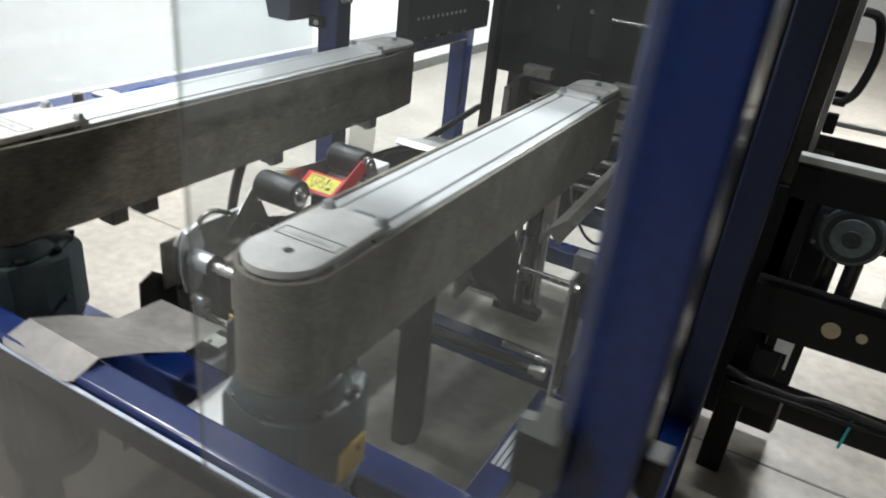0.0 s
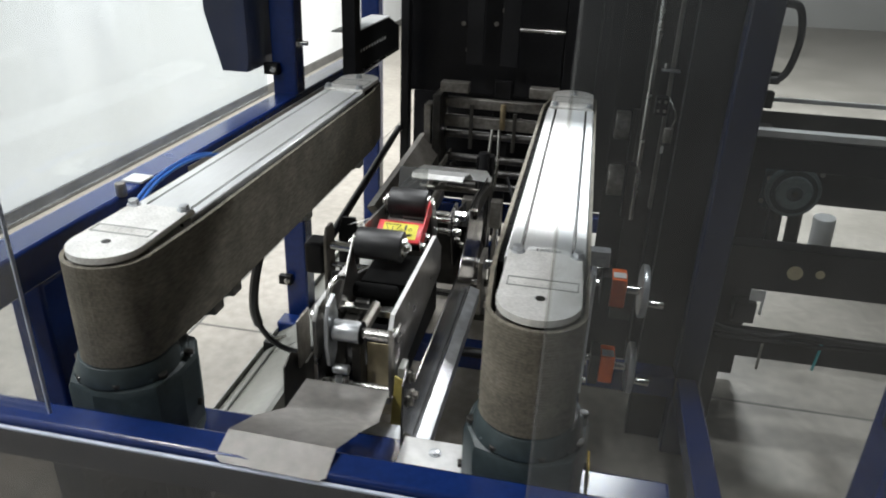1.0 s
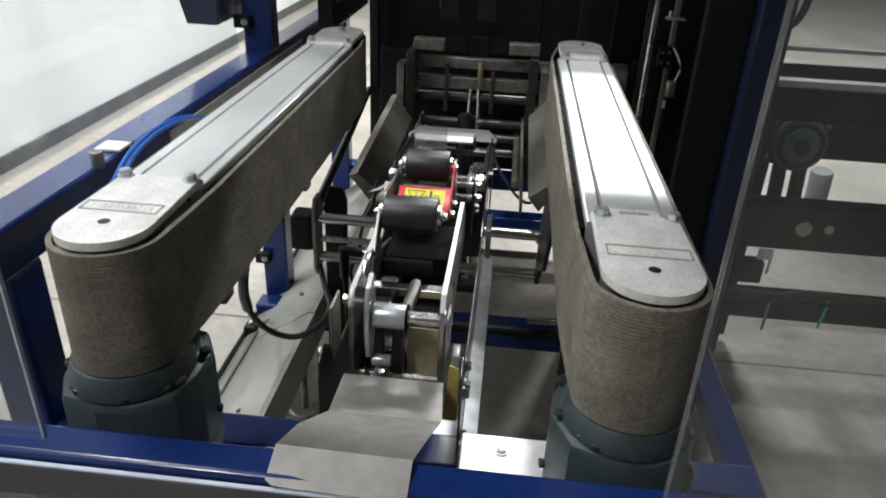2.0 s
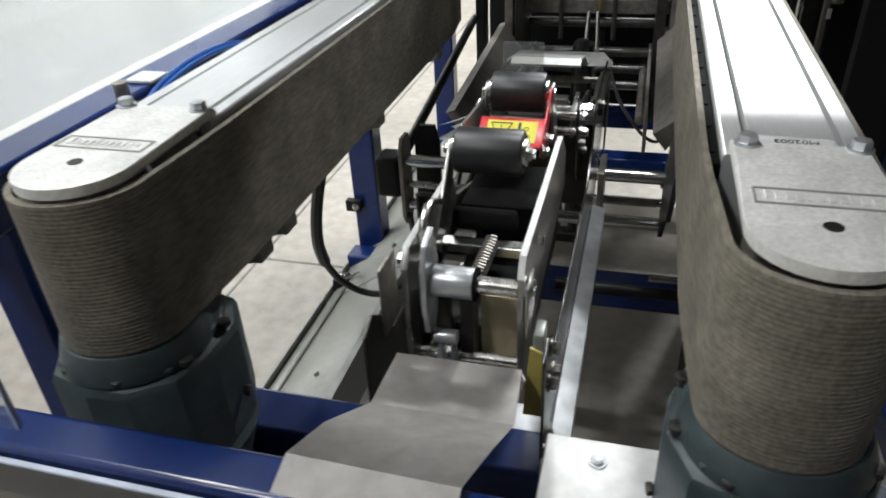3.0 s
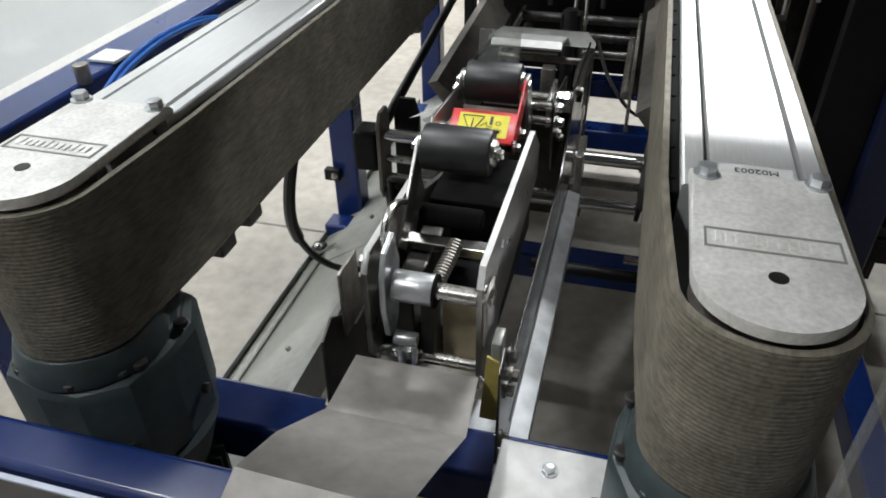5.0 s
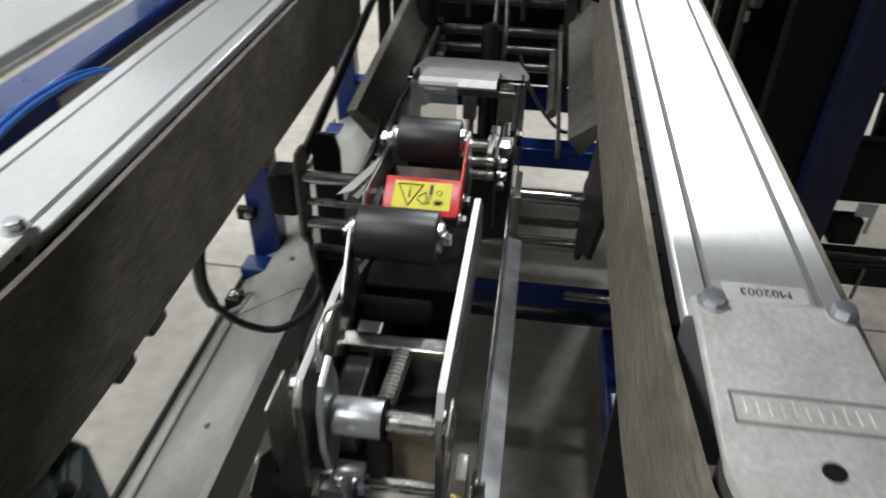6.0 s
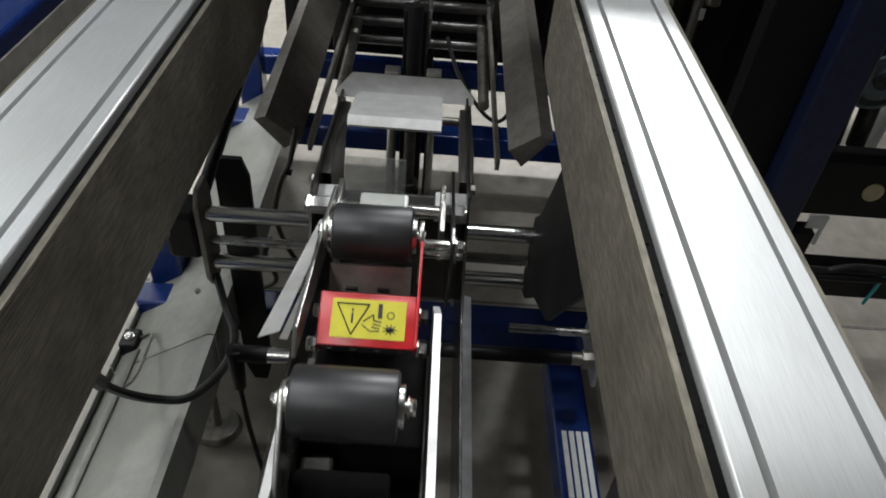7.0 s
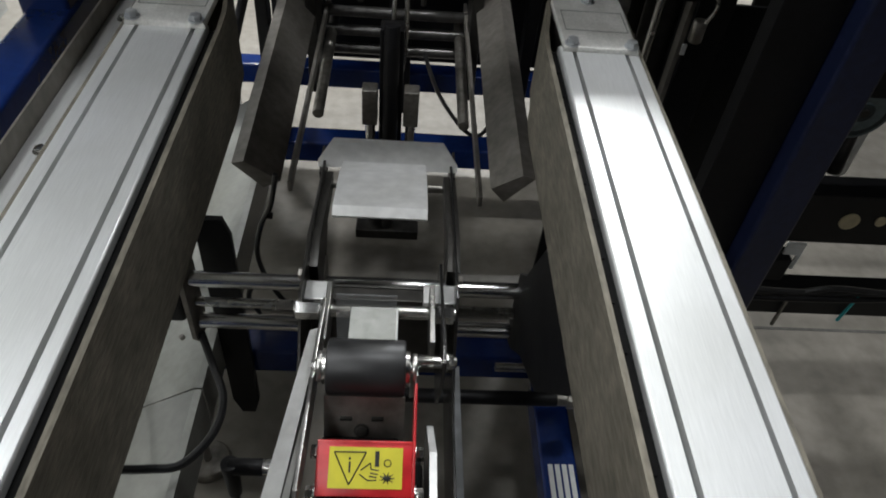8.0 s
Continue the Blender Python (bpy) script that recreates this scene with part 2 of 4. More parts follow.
def ring(outer, inner, z0, z1, bevel=0.0):
    bm = bmesh.new()
    n = len(outer)
    loops = [[bm.verts.new((p[0], p[1], z)) for p in pts] for pts, z in ((outer, z0), (outer, z1), (inner, z1), (inner, z0))]
    for a, b in zip(loops, loops[1:] + loops[:1]):
        for i in range(n):
            bm.faces.new((a[i], a[(i + 1) % n], b[(i + 1) % n], b[i]))
    return bm


# ---- the hall ----
WX0, WX1, WY0, WY1, WZ = -2.15, 9.0, -7.0, 11.0, 5.2
solid("floor", box((WX0 - 0.2, WY0 - 0.2, -0.2), (WX1 + 0.2, WY1 + 0.2, 0), 0), CONCRETE, "smooth grey concrete hall floor with stains", "floor", kind="structure")
# upper wall is never in view; its grey only cuts reflected light
solid("wall_west", box((WX0 - 0.15, WY0, 2.50), (WX0, WY1, WZ), 0), CEIL, "upper hall wall out of view, made grey to dim reflections", "wall", kind="structure")
solid("wall_panel", box((WX0 - 0.15, WY0, 0), (WX0 + 0.01, WY1, 2.50), 0), WALL, "white lower cladding of the hall wall", "wall", kind="structure")
solid("wall_east", box((WX1, WY0, 0), (WX1 + 0.15, WY1, WZ), 0), PLASTER, "plain grey painted hall wall", "wall", kind="structure")
solid("wall_north", box((WX0 - 0.15, WY1, 0), (WX1 + 0.15, WY1 + 0.15, WZ), 0), PLASTER, "plain grey painted hall wall", "wall", kind="structure")
solid("wall_south", box((WX0 - 0.15, WY0 - 0.15, 0), (WX1 + 0.15, WY0, WZ), 0), PLASTER, "plain grey painted hall wall", "wall", kind="structure")
solid("ceiling", box((WX0 - 0.15, WY0 - 0.15, WZ), (WX1 + 0.15, WY1 + 0.15, WZ + 0.15), 0), CEIL, "plain grey hall ceiling", "ceiling", kind="structure")
solid("baseboard", box((WX0 + 0.0105, WY0 + 0.01, 0.001), (WX0 + 0.024, WY1 - 0.01, 0.075), 0.003), JOINT, "dark grey skirting along the white wall", "skirting", kind="structure")
# added above view to shade the right floor from the rear lamp
solid("upper_baffle", box((1.0, 2.95, 1.62), (WX1 - 0.01, 3.05, WZ - 0.01), 0), CEIL, "unseen grey partition, added to keep lamp light off the right floor", "wall", kind="structure")
floor_joint = box((WX0 + 0.02, 1.127, -0.003), (WX1 - 0.01, 1.135, 0.0012), 0)
floor_joint = box((-0.95, WY0 + 0.02, -0.003), (-0.942, WY1 - 0.02, 0.0014), 0, bm=floor_joint)
solid("floor_joint", floor_joint, JOINT, "dark saw-cut joint in the concrete floor", "floor joint", kind="structure")
for lx, ly, sx, sy, watts in LAMPS:
    lamp = thing("ceiling_light", (lx, ly, WZ), "unseen ceiling light with a glowing diffuser, its place assumed", "ceiling light", "ceiling lights")
    part("housing", box((lx - sx / 2 - 0.02, ly - sy / 2 - 0.02, LAMP_Z + 0.03), (lx + sx / 2 + 0.02, ly + sy / 2 + 0.02, LAMP_Z + 0.09), 0.005), PAPER, lamp)
    part("diffuser", box((lx - sx / 2, ly - sy / 2, LAMP_Z + 0.012), (lx + sx / 2, ly + sy / 2, LAMP_Z + 0.028), 0.003), GLOW, lamp)
    for d in (-0.4, 0.4):
        px, py = lx + (d if sx > sy else 0), ly + (d if sy > sx else 0)
        part("hanger", rod((px, py, LAMP_Z + 0.09), (px, py, WZ), 0.008), STEEL, lamp)
    area_lamp("ceiling_lamp", (lx, ly, LAMP_Z), sx, sy, watts)

# ---- the blue machine frame ----
frame_thing = thing("machine_frame", (0, 0.8, 0), "blue painted square tube frame of the case sealer", "machine frame")
BEAMS = {
    "front_beam": ((-1.05, -0.238, 0.70), (0.5965, -0.196, 0.762)),
    "second_beam": ((-0.46, -0.055, 0.56), (0.46, 0.005, 0.62)),
    "base_beam": ((-0.5, 0.812, 0.195), (0.6, 0.868, 0.262)),
    "rear_base_beam": ((-0.5, 1.478, 0.195), (0.6, 1.55, 0.256)),
    "back_base_beam": ((-0.5, 1.785, 0.228), (0.599, 1.845, 0.290)),
    "right_base_rail": ((0.603, -0.1645, 0.195), (0.659, 0.829, 0.256)),
    "rear_tie_beam": ((0.664, 1.80, 1.30), (1.05, 1.86, 1.36)),
    "side_beam": ((-0.486, -0.175, 0.842), (-0.426, 1.62, 0.902)),
}
for name, (lo, hi) in BEAMS.items():
    part(name, box(lo, hi, 0.006, 3), BLUE, frame_thing)
POSTS = [((-0.494, 0.882, 0.0), (-0.430, 0.942, 2.4)), ((0.597, -0.225, 0.0), (0.660, -0.165, 2.4)), 
         ((-0.49, -0.06, 0.0), (-0.432, -0.002, 0.84)), ((-0.494, 1.62, 0.0), (-0.43, 1.68, 1.6)), ((0.60, 1.80, 0.0), (0.66, 1.86, 1.4))]
for lo, hi in POSTS:
    part("post", box(lo, hi, 0.006, 3), BLUE, frame_thing)

# blue like the other posts; the darker tone puts its shade into the colour
part("post", box((0.600, 0.83, 0.0), (0.668, 0.90, 2.4), 0.006, 3), NAVY, frame_thing, "blue post, its shade put in as darker navy")

# ---- side belt drives ----
TOP = 0.95


def belt_drive(cx, y0, y1, label, inward, wide):
    """cx: centre line; y0, y1: centres of the end rollers; inward: +1 if the box path lies on the +x side; wide: extra width on that side."""
    unit = thing("belt_drive", (cx, (y0 + y1) / 2, 0.80), label, "belt drive", "side belt drives")
    part("belt", ring(belt_outline(cx, y0, y1, 0.0540, inward, 0.0640 + wide), belt_outline(cx, y0, y1, 0.0485, inward, 0.0585 + wide), 0.800, 0.939), BELT, unit, "ribbed grey-brown rubber drive belt")
    for yy in (y0, y1):
        part("end_roller", rod((cx, yy, 0.802), (cx, yy, 0.930), 0.0478, sides=32), DULL, unit)
    # core profile between the end rollers, with two slots along its top
    yb0, yb1 = y0 + 0.112, y1 - 0.112
    # across the profile, counted towards the box path: outer edge, slot, centre, slot, inner edge
    e = 0.0495 + wide
    prof = [(-0.0485, 0.806), (e, 0.806), (e, 0.941), (e - 0.002, 0.943), (0.0370, 0.943), (0.0370, 0.926), (0.0320, 0.926), (0.0320, 0.9435),
            (-0.0290, 0.9435), (-0.0290, 0.926), (-0.0340, 0.926), (-0.0340, 0.943), (-0.0465, 0.943), (-0.0485, 0.941)]
    part("core_profile", prism([(cx + inward * a, b) for a, b in prof], "y", yb0, yb1), BRUSHED, unit, "brushed aluminium profile with two slots")
    # dark strips stand in for the shade deep in the slots
    for d in (-0.0315, 0.0345):
        dx = inward * d
        part("slot_shade", box((cx + dx - 0.0024, yb0, 0.9262), (cx + dx + 0.0024, yb1, 0.9310), 0), DARK, unit)
    for end, yy, sign in (("front", y0, -1), ("rear", y1, 1)):
        mx = cx + inward * 0.0015
        arc = [(mx + 0.0472 * math.cos(a), yy + sign * 0.0478 * math.sin(a)) for a in np.linspace(0, math.pi, 22)]
        outline = [(mx + 0.0472, yy - sign * 0.125)] + arc + [(mx - 0.0472, yy - sign * 0.125)]
        plate = prism(outline, "z", 0.9415, TOP, 0.0030)
        cover = part("cover_plate", plate, CAST, unit, "cast aluminium end cover with a rounded nose")
        for dx in (-0.0375, 0.0375):
            part("bolt", bolt((cx + dx, yy - sign * 0.117, TOP), 0.0064, 0.0080), GALV, unit)
        if end == "front":
            part("hole", rod((cx, yy, TOP - 0.001), (cx, yy, TOP + 0.0006), 0.0058, sides=24), INK, cover)
            plaque = box((cx - 0.041, yy + 0.024, TOP), (cx + 0.041, yy + 0.0255, TOP + 0.0008), 0)
            plaque = box((cx - 0.041, yy + 0.0445, TOP), (cx + 0.041, yy + 0.046, TOP + 0.0008), 0, bm=plaque)
            for dx in (-0.041, 0.0395):
                plaque = box((cx + dx, yy + 0.0256, TOP), (cx + dx + 0.0015, yy + 0.0444, TOP + 0.0008), 0, bm=plaque)
            # border is the cover's own metal; grey puts its shading into the colour
            part("shaded_border", plaque, DUCT, cover)
            for k in range(11):
                x = cx - 0.034 + k * 0.0062
                part("raised_mark", box((x, yy + 0.0305, TOP), (x + 0.0042, yy + 0.0305 + (0.009 if k % 4 else 0.012), TOP + 0.001), 0.0003, 1), CAST, cover)
        else:
            part("bolt", bolt((cx, yy, TOP), 0.0064, 0.0080), GALV, unit)
            rim = None
            for d0, d1 in ((-0.082, -0.0808), (-0.0302, -0.029)):
                rim = box((cx - 0.041, yy + d0, TOP), (cx + 0.041, yy + d1, TOP + 0.0006), 0, bm=rim)
            for dx in (-0.041, 0.0398):
                rim = box((cx + dx, yy - 0.0807, TOP), (cx + dx + 0.0012, yy - 0.0303, TOP + 0.0006), 0, bm=rim)
            # again grey for the shading along a border of the same metal
            part("shaded_border", rim, DUCT, cover)
    # belt guide pins in the gap between profile and belt
    pin = rod((0, 0, 0), (0, 0, 0.003), 0.0022, sides=8)
    data = mesh_from("guide_pin", pin, MATT)
    k = 0
    while inward < 0 and yb0 + 0.02 + k * 0.052 < yb1:
        ob = new("guide_pin", data)
        ob.parent = unit
        ob.location = Vector((cx + inward * (0.0555 + wide), yb0 + 0.02 + k * 0.052, 0.9335)) - Vector(unit.location)
        k += 1
    x = cx + inward * (0.0540 + wide)
    part("slide_strip", box((x - 0.0042, yb0, 0.812), (x + 0.0042, yb1, 0.935), 0.001, 1), MATT, unit, "black plastic slide strip behind the belt")
    for y in (y0 + 0.145, y0 + 0.205, y0 + 0.52, y1 - 0.16):
        foot_x = cx + inward * 0.028
        part("mount_block", box((foot_x - 0.016, y, 0.768), (foot_x + 0.022, y + 0.030, 0.7995), 0.003), DUCT, unit)
        part("mount_bolt", bolt((foot_x, y + 0.015, 0.768), 0.006, 0.007, (0, 0, -1)), DULL, unit)
    return unit


def gearmotor(cx, cy, turn, sticker):
    """Bevel gear housing under a belt's front roller, its ribbed motor hanging below."""
    g = thing("gearmotor", (cx, cy, 0.45), "grey-green painted cast gear motor below the belt roller", "gear motor", "gear motors")
    part("flange", rod((cx, cy, 0.772), (cx, cy, 0.7985), 0.068, 0.060, sides=40, bevel=0.003), GEAR, g)
    out = []
    for a, r in zip(np.linspace(0, 2 * math.pi, 13)[:-1], (0.080, 0.084, 0.076) * 4):
        out.append((cx + r * math.cos(a + 0.26 + turn) * 0.98, cy + 0.012 + r * math.sin(a + 0.26 + turn) * 1.06))
    part("housing", prism(out, "z", 0.655, 0.772, 0.010), GEAR, g)
    part("shoulder", prism([(cx + (x - cx) * 0.88, cy + (y - cy) * 0.88) for x, y in out], "z", 0.772, 0.779, 0.003), GEAR, g)
    for k in range(8):
        a = k * math.pi / 4 + 0.3
        p = Vector((cx + 0.070 * math.cos(a), cy + 0.012 + 0.073 * math.sin(a), 0.7735))
        part("bolt", rod(p, p + Vector((0, 0, 0.006)), 0.0065, sides=16, bevel=0.001), DARK, g)
        part("socket", rod(p + Vector((0, 0, 0.0055)), p + Vector((0, 0, 0.0064)), 0.0032, sides=6), INK, g)
    for k in range(6):
        a = k * math.pi / 3 + 0.2
        d = Vector((math.cos(a), math.sin(a), 0))
        part("side_bolt", bolt(Vector((cx, cy + 0.012, 0.70)) + d * 0.076, 0.005, 0.007, d, washer=False), DARK, g)
    part("motor_neck", rod((cx, cy + 0.012, 0.60), (cx, cy + 0.012, 0.655), 0.062, 0.080, sides=32), GEAR, g)
    body = rod((cx, cy + 0.012, 0.40), (cx, cy + 0.012, 0.60), 0.058, sides=32)
    for k in range(26):
        a = k * 2 * math.pi / 26
        m = Matrix.Translation((cx, cy + 0.012, 0)) @ Matrix.Rotation(a, 4, "Z")
        fin = box((0.055, -0.0017, 0.42), (0.072, 0.0017, 0.59), 0)
        fin.transform(m)
        merge(body, fin)
    part("motor", body, GEAR, g, "ribbed motor body")
    part("fan_cover", rod((cx, cy + 0.012, 0.36), (cx, cy + 0.012, 0.40), 0.066, 0.072, sides=32, bevel=0.004), GEAR, g)
    if sticker:
        plate = prism([(cy - 0.012, 0.672), (cy + 0.04, 0.672), (cy + 0.04, 0.715), (cy - 0.012, 0.715)], "x", cx + sticker * 0.0790, cx + sticker * 0.0810)
        part("sticker", plate, surface("amber_sticker", (0.72, 0.45, 0.02), 0.5, 0, 50, 0.05, 0.1, 40, 0.02), g, "amber warning sticker")
    return g


XR, XL = 0.259, -0.2735
belt_drive(XR, -0.117, 0.906, "belt drive with a bright aluminium top and grey-brown belt", -1, 0.0035)
belt_drive(XL, -0.112, 0.906, "belt drive with a satin aluminium top beside the blue side beam", 1, 0.0)
gearmotor(XR, -0.112, 0.0, 1)
gearmotor(XL, -0.108, 0.12, 0)

leg = thing("support_plate", (XR, 0.2, 0.45), "dark steel support plate below the belt drive", "support plate")
part("plate", prism([(0.222, 0.7995), (0.276, 0.7995), (0.278, 0.50), (0.270, 0.46), (0.246, 0.44), (0.222, 0.44)], "y", 0.196, 0.204, 0.001), DARK, leg)
part("brace", box((0.240, 0.2045, 0.56), (0.248, 0.26, 0.798), 0.001), DARK, leg)

# identification sticker on the bright belt drive
sticker = thing("identification_sticker", (XR, 0.0225, TOP - 0.006), "white sticker with a black machine code", "sticker")
part("sheet", box((XR - 0.0255, 0.0140, 0.9436), (XR + 0.0255, 0.0310, 0.9442), 0), PAPER, sticker)
text = bpy.data.curves.new("code", "FONT")
text.body, text.size, text.align_x, text.align_y, text.extrude = "M02003", 0.0098, "CENTER", "CENTER", 0.0001
text.materials.append(INK)
code = new("code", text)
code.parent = sticker
code.matrix_basis = pose(0, 0, 0.9445 - (TOP - 0.006), 0, 0, 180)

# loose clips, screw and cables on the side beam
clip = thing("white_clip", (-0.445, 0.205, 0.902), "small white plastic clip on the blue side beam", "clip")
part("plate", box((-0.462, 0.19, 0.9025), (-0.425, 0.226, 0.9065), 0.001), PAPER, clip)
part("cap_screw", rod((-0.428, 0.140, 0.9), (-0.428, 0.140, 0.922), 0.0085, sides=20, bevel=0.001), DULL, clip)
for off, lift in ((0.0, 0.0), (0.0075, 0.002)):
    hose = tube([(-0.388 - off, 0.105, 0.885 + lift), (-0.397 - off, 0.18, 0.905 + lift), (-0.401 - off, 0.27, 0.911 + lift), (-0.398 - off, 0.36, 0.903 + lift), (-0.392 - off, 0.46, 0.872)], 0.0032)
    solid("air_hose", hose, HOSE_BLUE, "thin blue air hose beside the belt drive", "air hose", "air hoses")

# ---- lower tape head between the belts ----
head = thing("tape_head", (0, 0.2, 0.62), "steel tape applicator head with two black rollers", "tape head")
HY = 0.0
side_r = [(0.010, 0.800), (0.022, 0.8185), (0.300, 0.8195), (0.352, 0.775), (0.352, 0.73), (0.10, 0.70), (0.085, 0.645), (0.045, 0.645), (0.010, 0.69)]
part("side_plate", prism(side_r, "x", 0.0515, 0.0575, 0.0008), SHEET, head, "polished steel side plate")
side_l = [(0.006, 0.800), (0.018, 0.8185), (0.185, 0.8165), (0.20, 0.78), (0.30, 0.75), (0.30, 0.72), (0.10, 0.70), (0.075, 0.665), (0.03, 0.665), (0.006, 0.70)]
part("side_plate", prism(side_l, "x", -0.0595, -0.0535, 0.0008), SHEET, head, "polished steel side plate")


# thin pale strips along the upper edges of both side plates
for x0, x1, line in ((0.0513, 0.0577, side_r[:4]), (-0.0597, -0.0533, side_l[:3])):
    up = [(y - 0.0004, z + 0.0008) for y, z in line]
    part("edge_strip", prism(up + [(y + 0.0006, z - 0.0006) for y, z in reversed(line)], "x", x0, x1), PALE, head, "pale strip along the plate edge")


def black_roller(y, z, x0, x1, r):
    roll = part("roller", rod((x0 + 0.002, y, z), (x1 - 0.002, y, z), r, sides=40, bevel=0.003), RUBBER, head, "black rubber-covered roller")
    part("roller_core", rod((x0 - 0.002, y, z), (x1 + 0.002, y, z), r * 0.62, sides=28, bevel=0.001), STEEL, roll)
    part("axle", rod((x0 - 0.012, y, z), (x1 + 0.010, y, z), 0.005, sides=16), STEEL, roll)
    for xx, d in ((x0 - 0.004, -1), (x1 + 0.004, 1)):
        part("nut", bolt((xx, y, z), 0.0055, 0.006, (d, 0, 0)), STEEL, roll)


black_roller(0.181, 0.848, -0.0485, 0.0310, 0.0255)
black_roller(0.364, 0.851, -0.0440, 0.0300, 0.0255)
# forked arms that carry the rollers
for y0, z0, y1, z1, xs in ((0.181, 0.848, 0.10, 0.765, (-0.0535, -0.0495)), (0.364, 0.851, 0.42, 0.775, (-0.0500, -0.0462)),
                           (0.364, 0.851, 0.40, 0.775, (0.034, 0.038))):
    d = Vector((0, y1 - y0, z1 - z0)).normalized()
    w = Vector((0, -d.z, d.y)) * 0.014
    c0, c1 = Vector((0, y0, z0)), Vector((0, y1, z1))
    arc = [c0 + 0.014 * (math.cos(a) * w.normalized() - math.sin(a) * d) for a in np.linspace(0, math.pi, 9)]
    pts = [(p.y, p.z) for p in arc] + [((c1 - w).y, (c1 - w).z), ((c1 + w).y, (c1 + w).z)]
    part("roller_arm", prism(pts, "x", xs[0], xs[1], 0.0006), SHEET, head, "flat steel roller arm")
for y, z, r in ((0.157, 0.776, 0.0125), (0.322, 0.786, 0.0085)):
    part("brush_roller", rod((-0.046, y, z), (0.026, y, z), r, sides=24, bevel=0.004), MATT, head, "black brush roller below the main roller")
backing = part("roller_backing", prism([(0.330, 0.776), (0.352, 0.822), (0.356, 0.820), (0.336, 0.776)], "x", -0.045, 0.029, 0.0006), DULL, head, "worn steel backing plate")
for x0, x1 in ((-0.030, -0.019), (-0.001, 0.010)):
    part("slot", box((x0, 0.3400, 0.8005), (x1, 0.3440, 0.8035), 0), INK, backing)
part("screw", bolt((-0.010, 0.337, 0.790), 0.005, 0.005, (0, -0.9, 0.42)), DARK, backing)
part("cross_bar", box((-0.0535, 0.118, 0.752), (0.0515, 0.136, 0.764), 0.001), STEEL, head)
part("spool", rod((-0.030, 0.016, 0.786), (0.010, 0.016, 0.786), 0.0155, sides=32, bevel=0.001), GALV, head, "shiny steel spool")
spool_plate = [(0.030, 0.836), (0.006, 0.828), (-0.004, 0.808), (-0.006, 0.770), (0.002, 0.732), (0.016, 0.724), (0.030, 0.740), (0.040, 0.800)]
part("spool_flange", prism(spool_plate, "x", -0.038, -0.032, 0.001), GALV, head, "faceted steel plate beside the spool")
part("spool_ring", rod((0.0101, 0.016, 0.786), (0.0125, 0.016, 0.786), 0.0165, sides=32), MATT, head)
part("spool_rod", rod((0.0126, 0.016, 0.786), (0.0515, 0.016, 0.786), 0.0085, sides=20), STEEL, head)
part("lower_rod", rod((-0.0535, 0.032, 0.683), (0.0515, 0.032, 0.683), 0.006, sides=16), STEEL, head)
part("lower_bar", box((-0.0535, 0.018, 0.667), (0.0515, 0.026, 0.679), 0.001), DULL, head)
for k in range(2):
    part("lower_nut", bolt((-0.036 + 0.012 * k, 0.024, 0.689), 0.006, 0.007), STEEL, head)
coil, n = [], 13
a, b = Vector((0.006, 0.040, 0.778)), Vector((0.013, 0.086, 0.793))
across = (b - a).orthogonal().normalized()
for k in range(n * 8 + 1):
    coil.append(a.lerp(b, k / (n * 8)) + 0.0072 * (Matrix.Rotation(k * math.pi / 4, 3, (b - a).normalized()) @ across))
coil = tube(coil, 0.0016, sides=6, steps=1)
part("tension_spring", coil, DULL, head, "coiled steel tension spring")
part("yellow_tab", prism([(0.062, 0.66), (0.080, 0.66), (0.080, 0.738), (0.068, 0.744)], "y", -0.016, -0.013), OCHRE, head, "yellow plastic tab")
part("link_plate", prism([(0.004, 0.712), (0.020, 0.712), (0.026, 0.672), (0.010, 0.664)], "x", -0.028, -0.022, 0.0008), GALV, head)
part("link_pin", rod((-0.0315, 0.012, 0.722), (-0.008, 0.012, 0.722), 0.0075, sides=18, bevel=0.001), GALV, head)
part("shaft_nut", bolt((0.0575, 0.020, 0.786), 0.008, 0.009, (1, 0, 0)), STEEL, head)
part("ear", box((0.0605, -0.004, 0.742), (0.0645, 0.036, 0.800), 0.003), SHEET, head)
part("ear", box((-0.082, 0.000, 0.720), (-0.078, 0.045, 0.800), 0.003), DULL, head)
for z in (0.735, 0.775, 0.79):
    part("bolt", bolt((-0.0595, 0.03 + (0.8 - z), z), 0.006, 0.014, (-1, 0, 0)), STEEL, head)
part("tension_strap", tube([(-0.046, 0.105, 0.822), (-0.047, 0.075, 0.836), (-0.047, 0.050, 0.832), (-0.046, 0.036, 0.812)], 0.0042, sides=10), STEEL, head)
# black box fills the head's open inside in place of shade
part("inner_shade", box((-0.052, 0.065, 0.640), (0.050, 0.36, 0.699), 0.003), BLACK, head)
part("tape_roll", rod((0.012, 0.10, 0.640), (0.046, 0.10, 0.640), 0.045, sides=40), BEIGE, head, "beige roll of packing tape")
part("tape_web", box((0.006, 0.056, 0.650), (0.047, 0.0575, 0.745), 0), BEIGE, head, "hanging strip of beige tape")
# matt black for the same reason, the inside of the head being dark
part("inner_block", box((-0.050, 0.20, 0.70), (0.048, 0.316, 0.770), 0.003), MATT, head)
part("inner_panel", box((-0.048, 0.045, 0.70), (-0.022, 0.20, 0.752), 0.003), DARK, head)
part("hanging_tab", box((-0.018, 0.018, 0.672), (-0.011, 0.021, 0.705), 0.0005), STEEL, head)
part("hanging_block", box((-0.010, 0.03, 0.655), (0.004, 0.06, 0.765), 0.002), DARK, head)
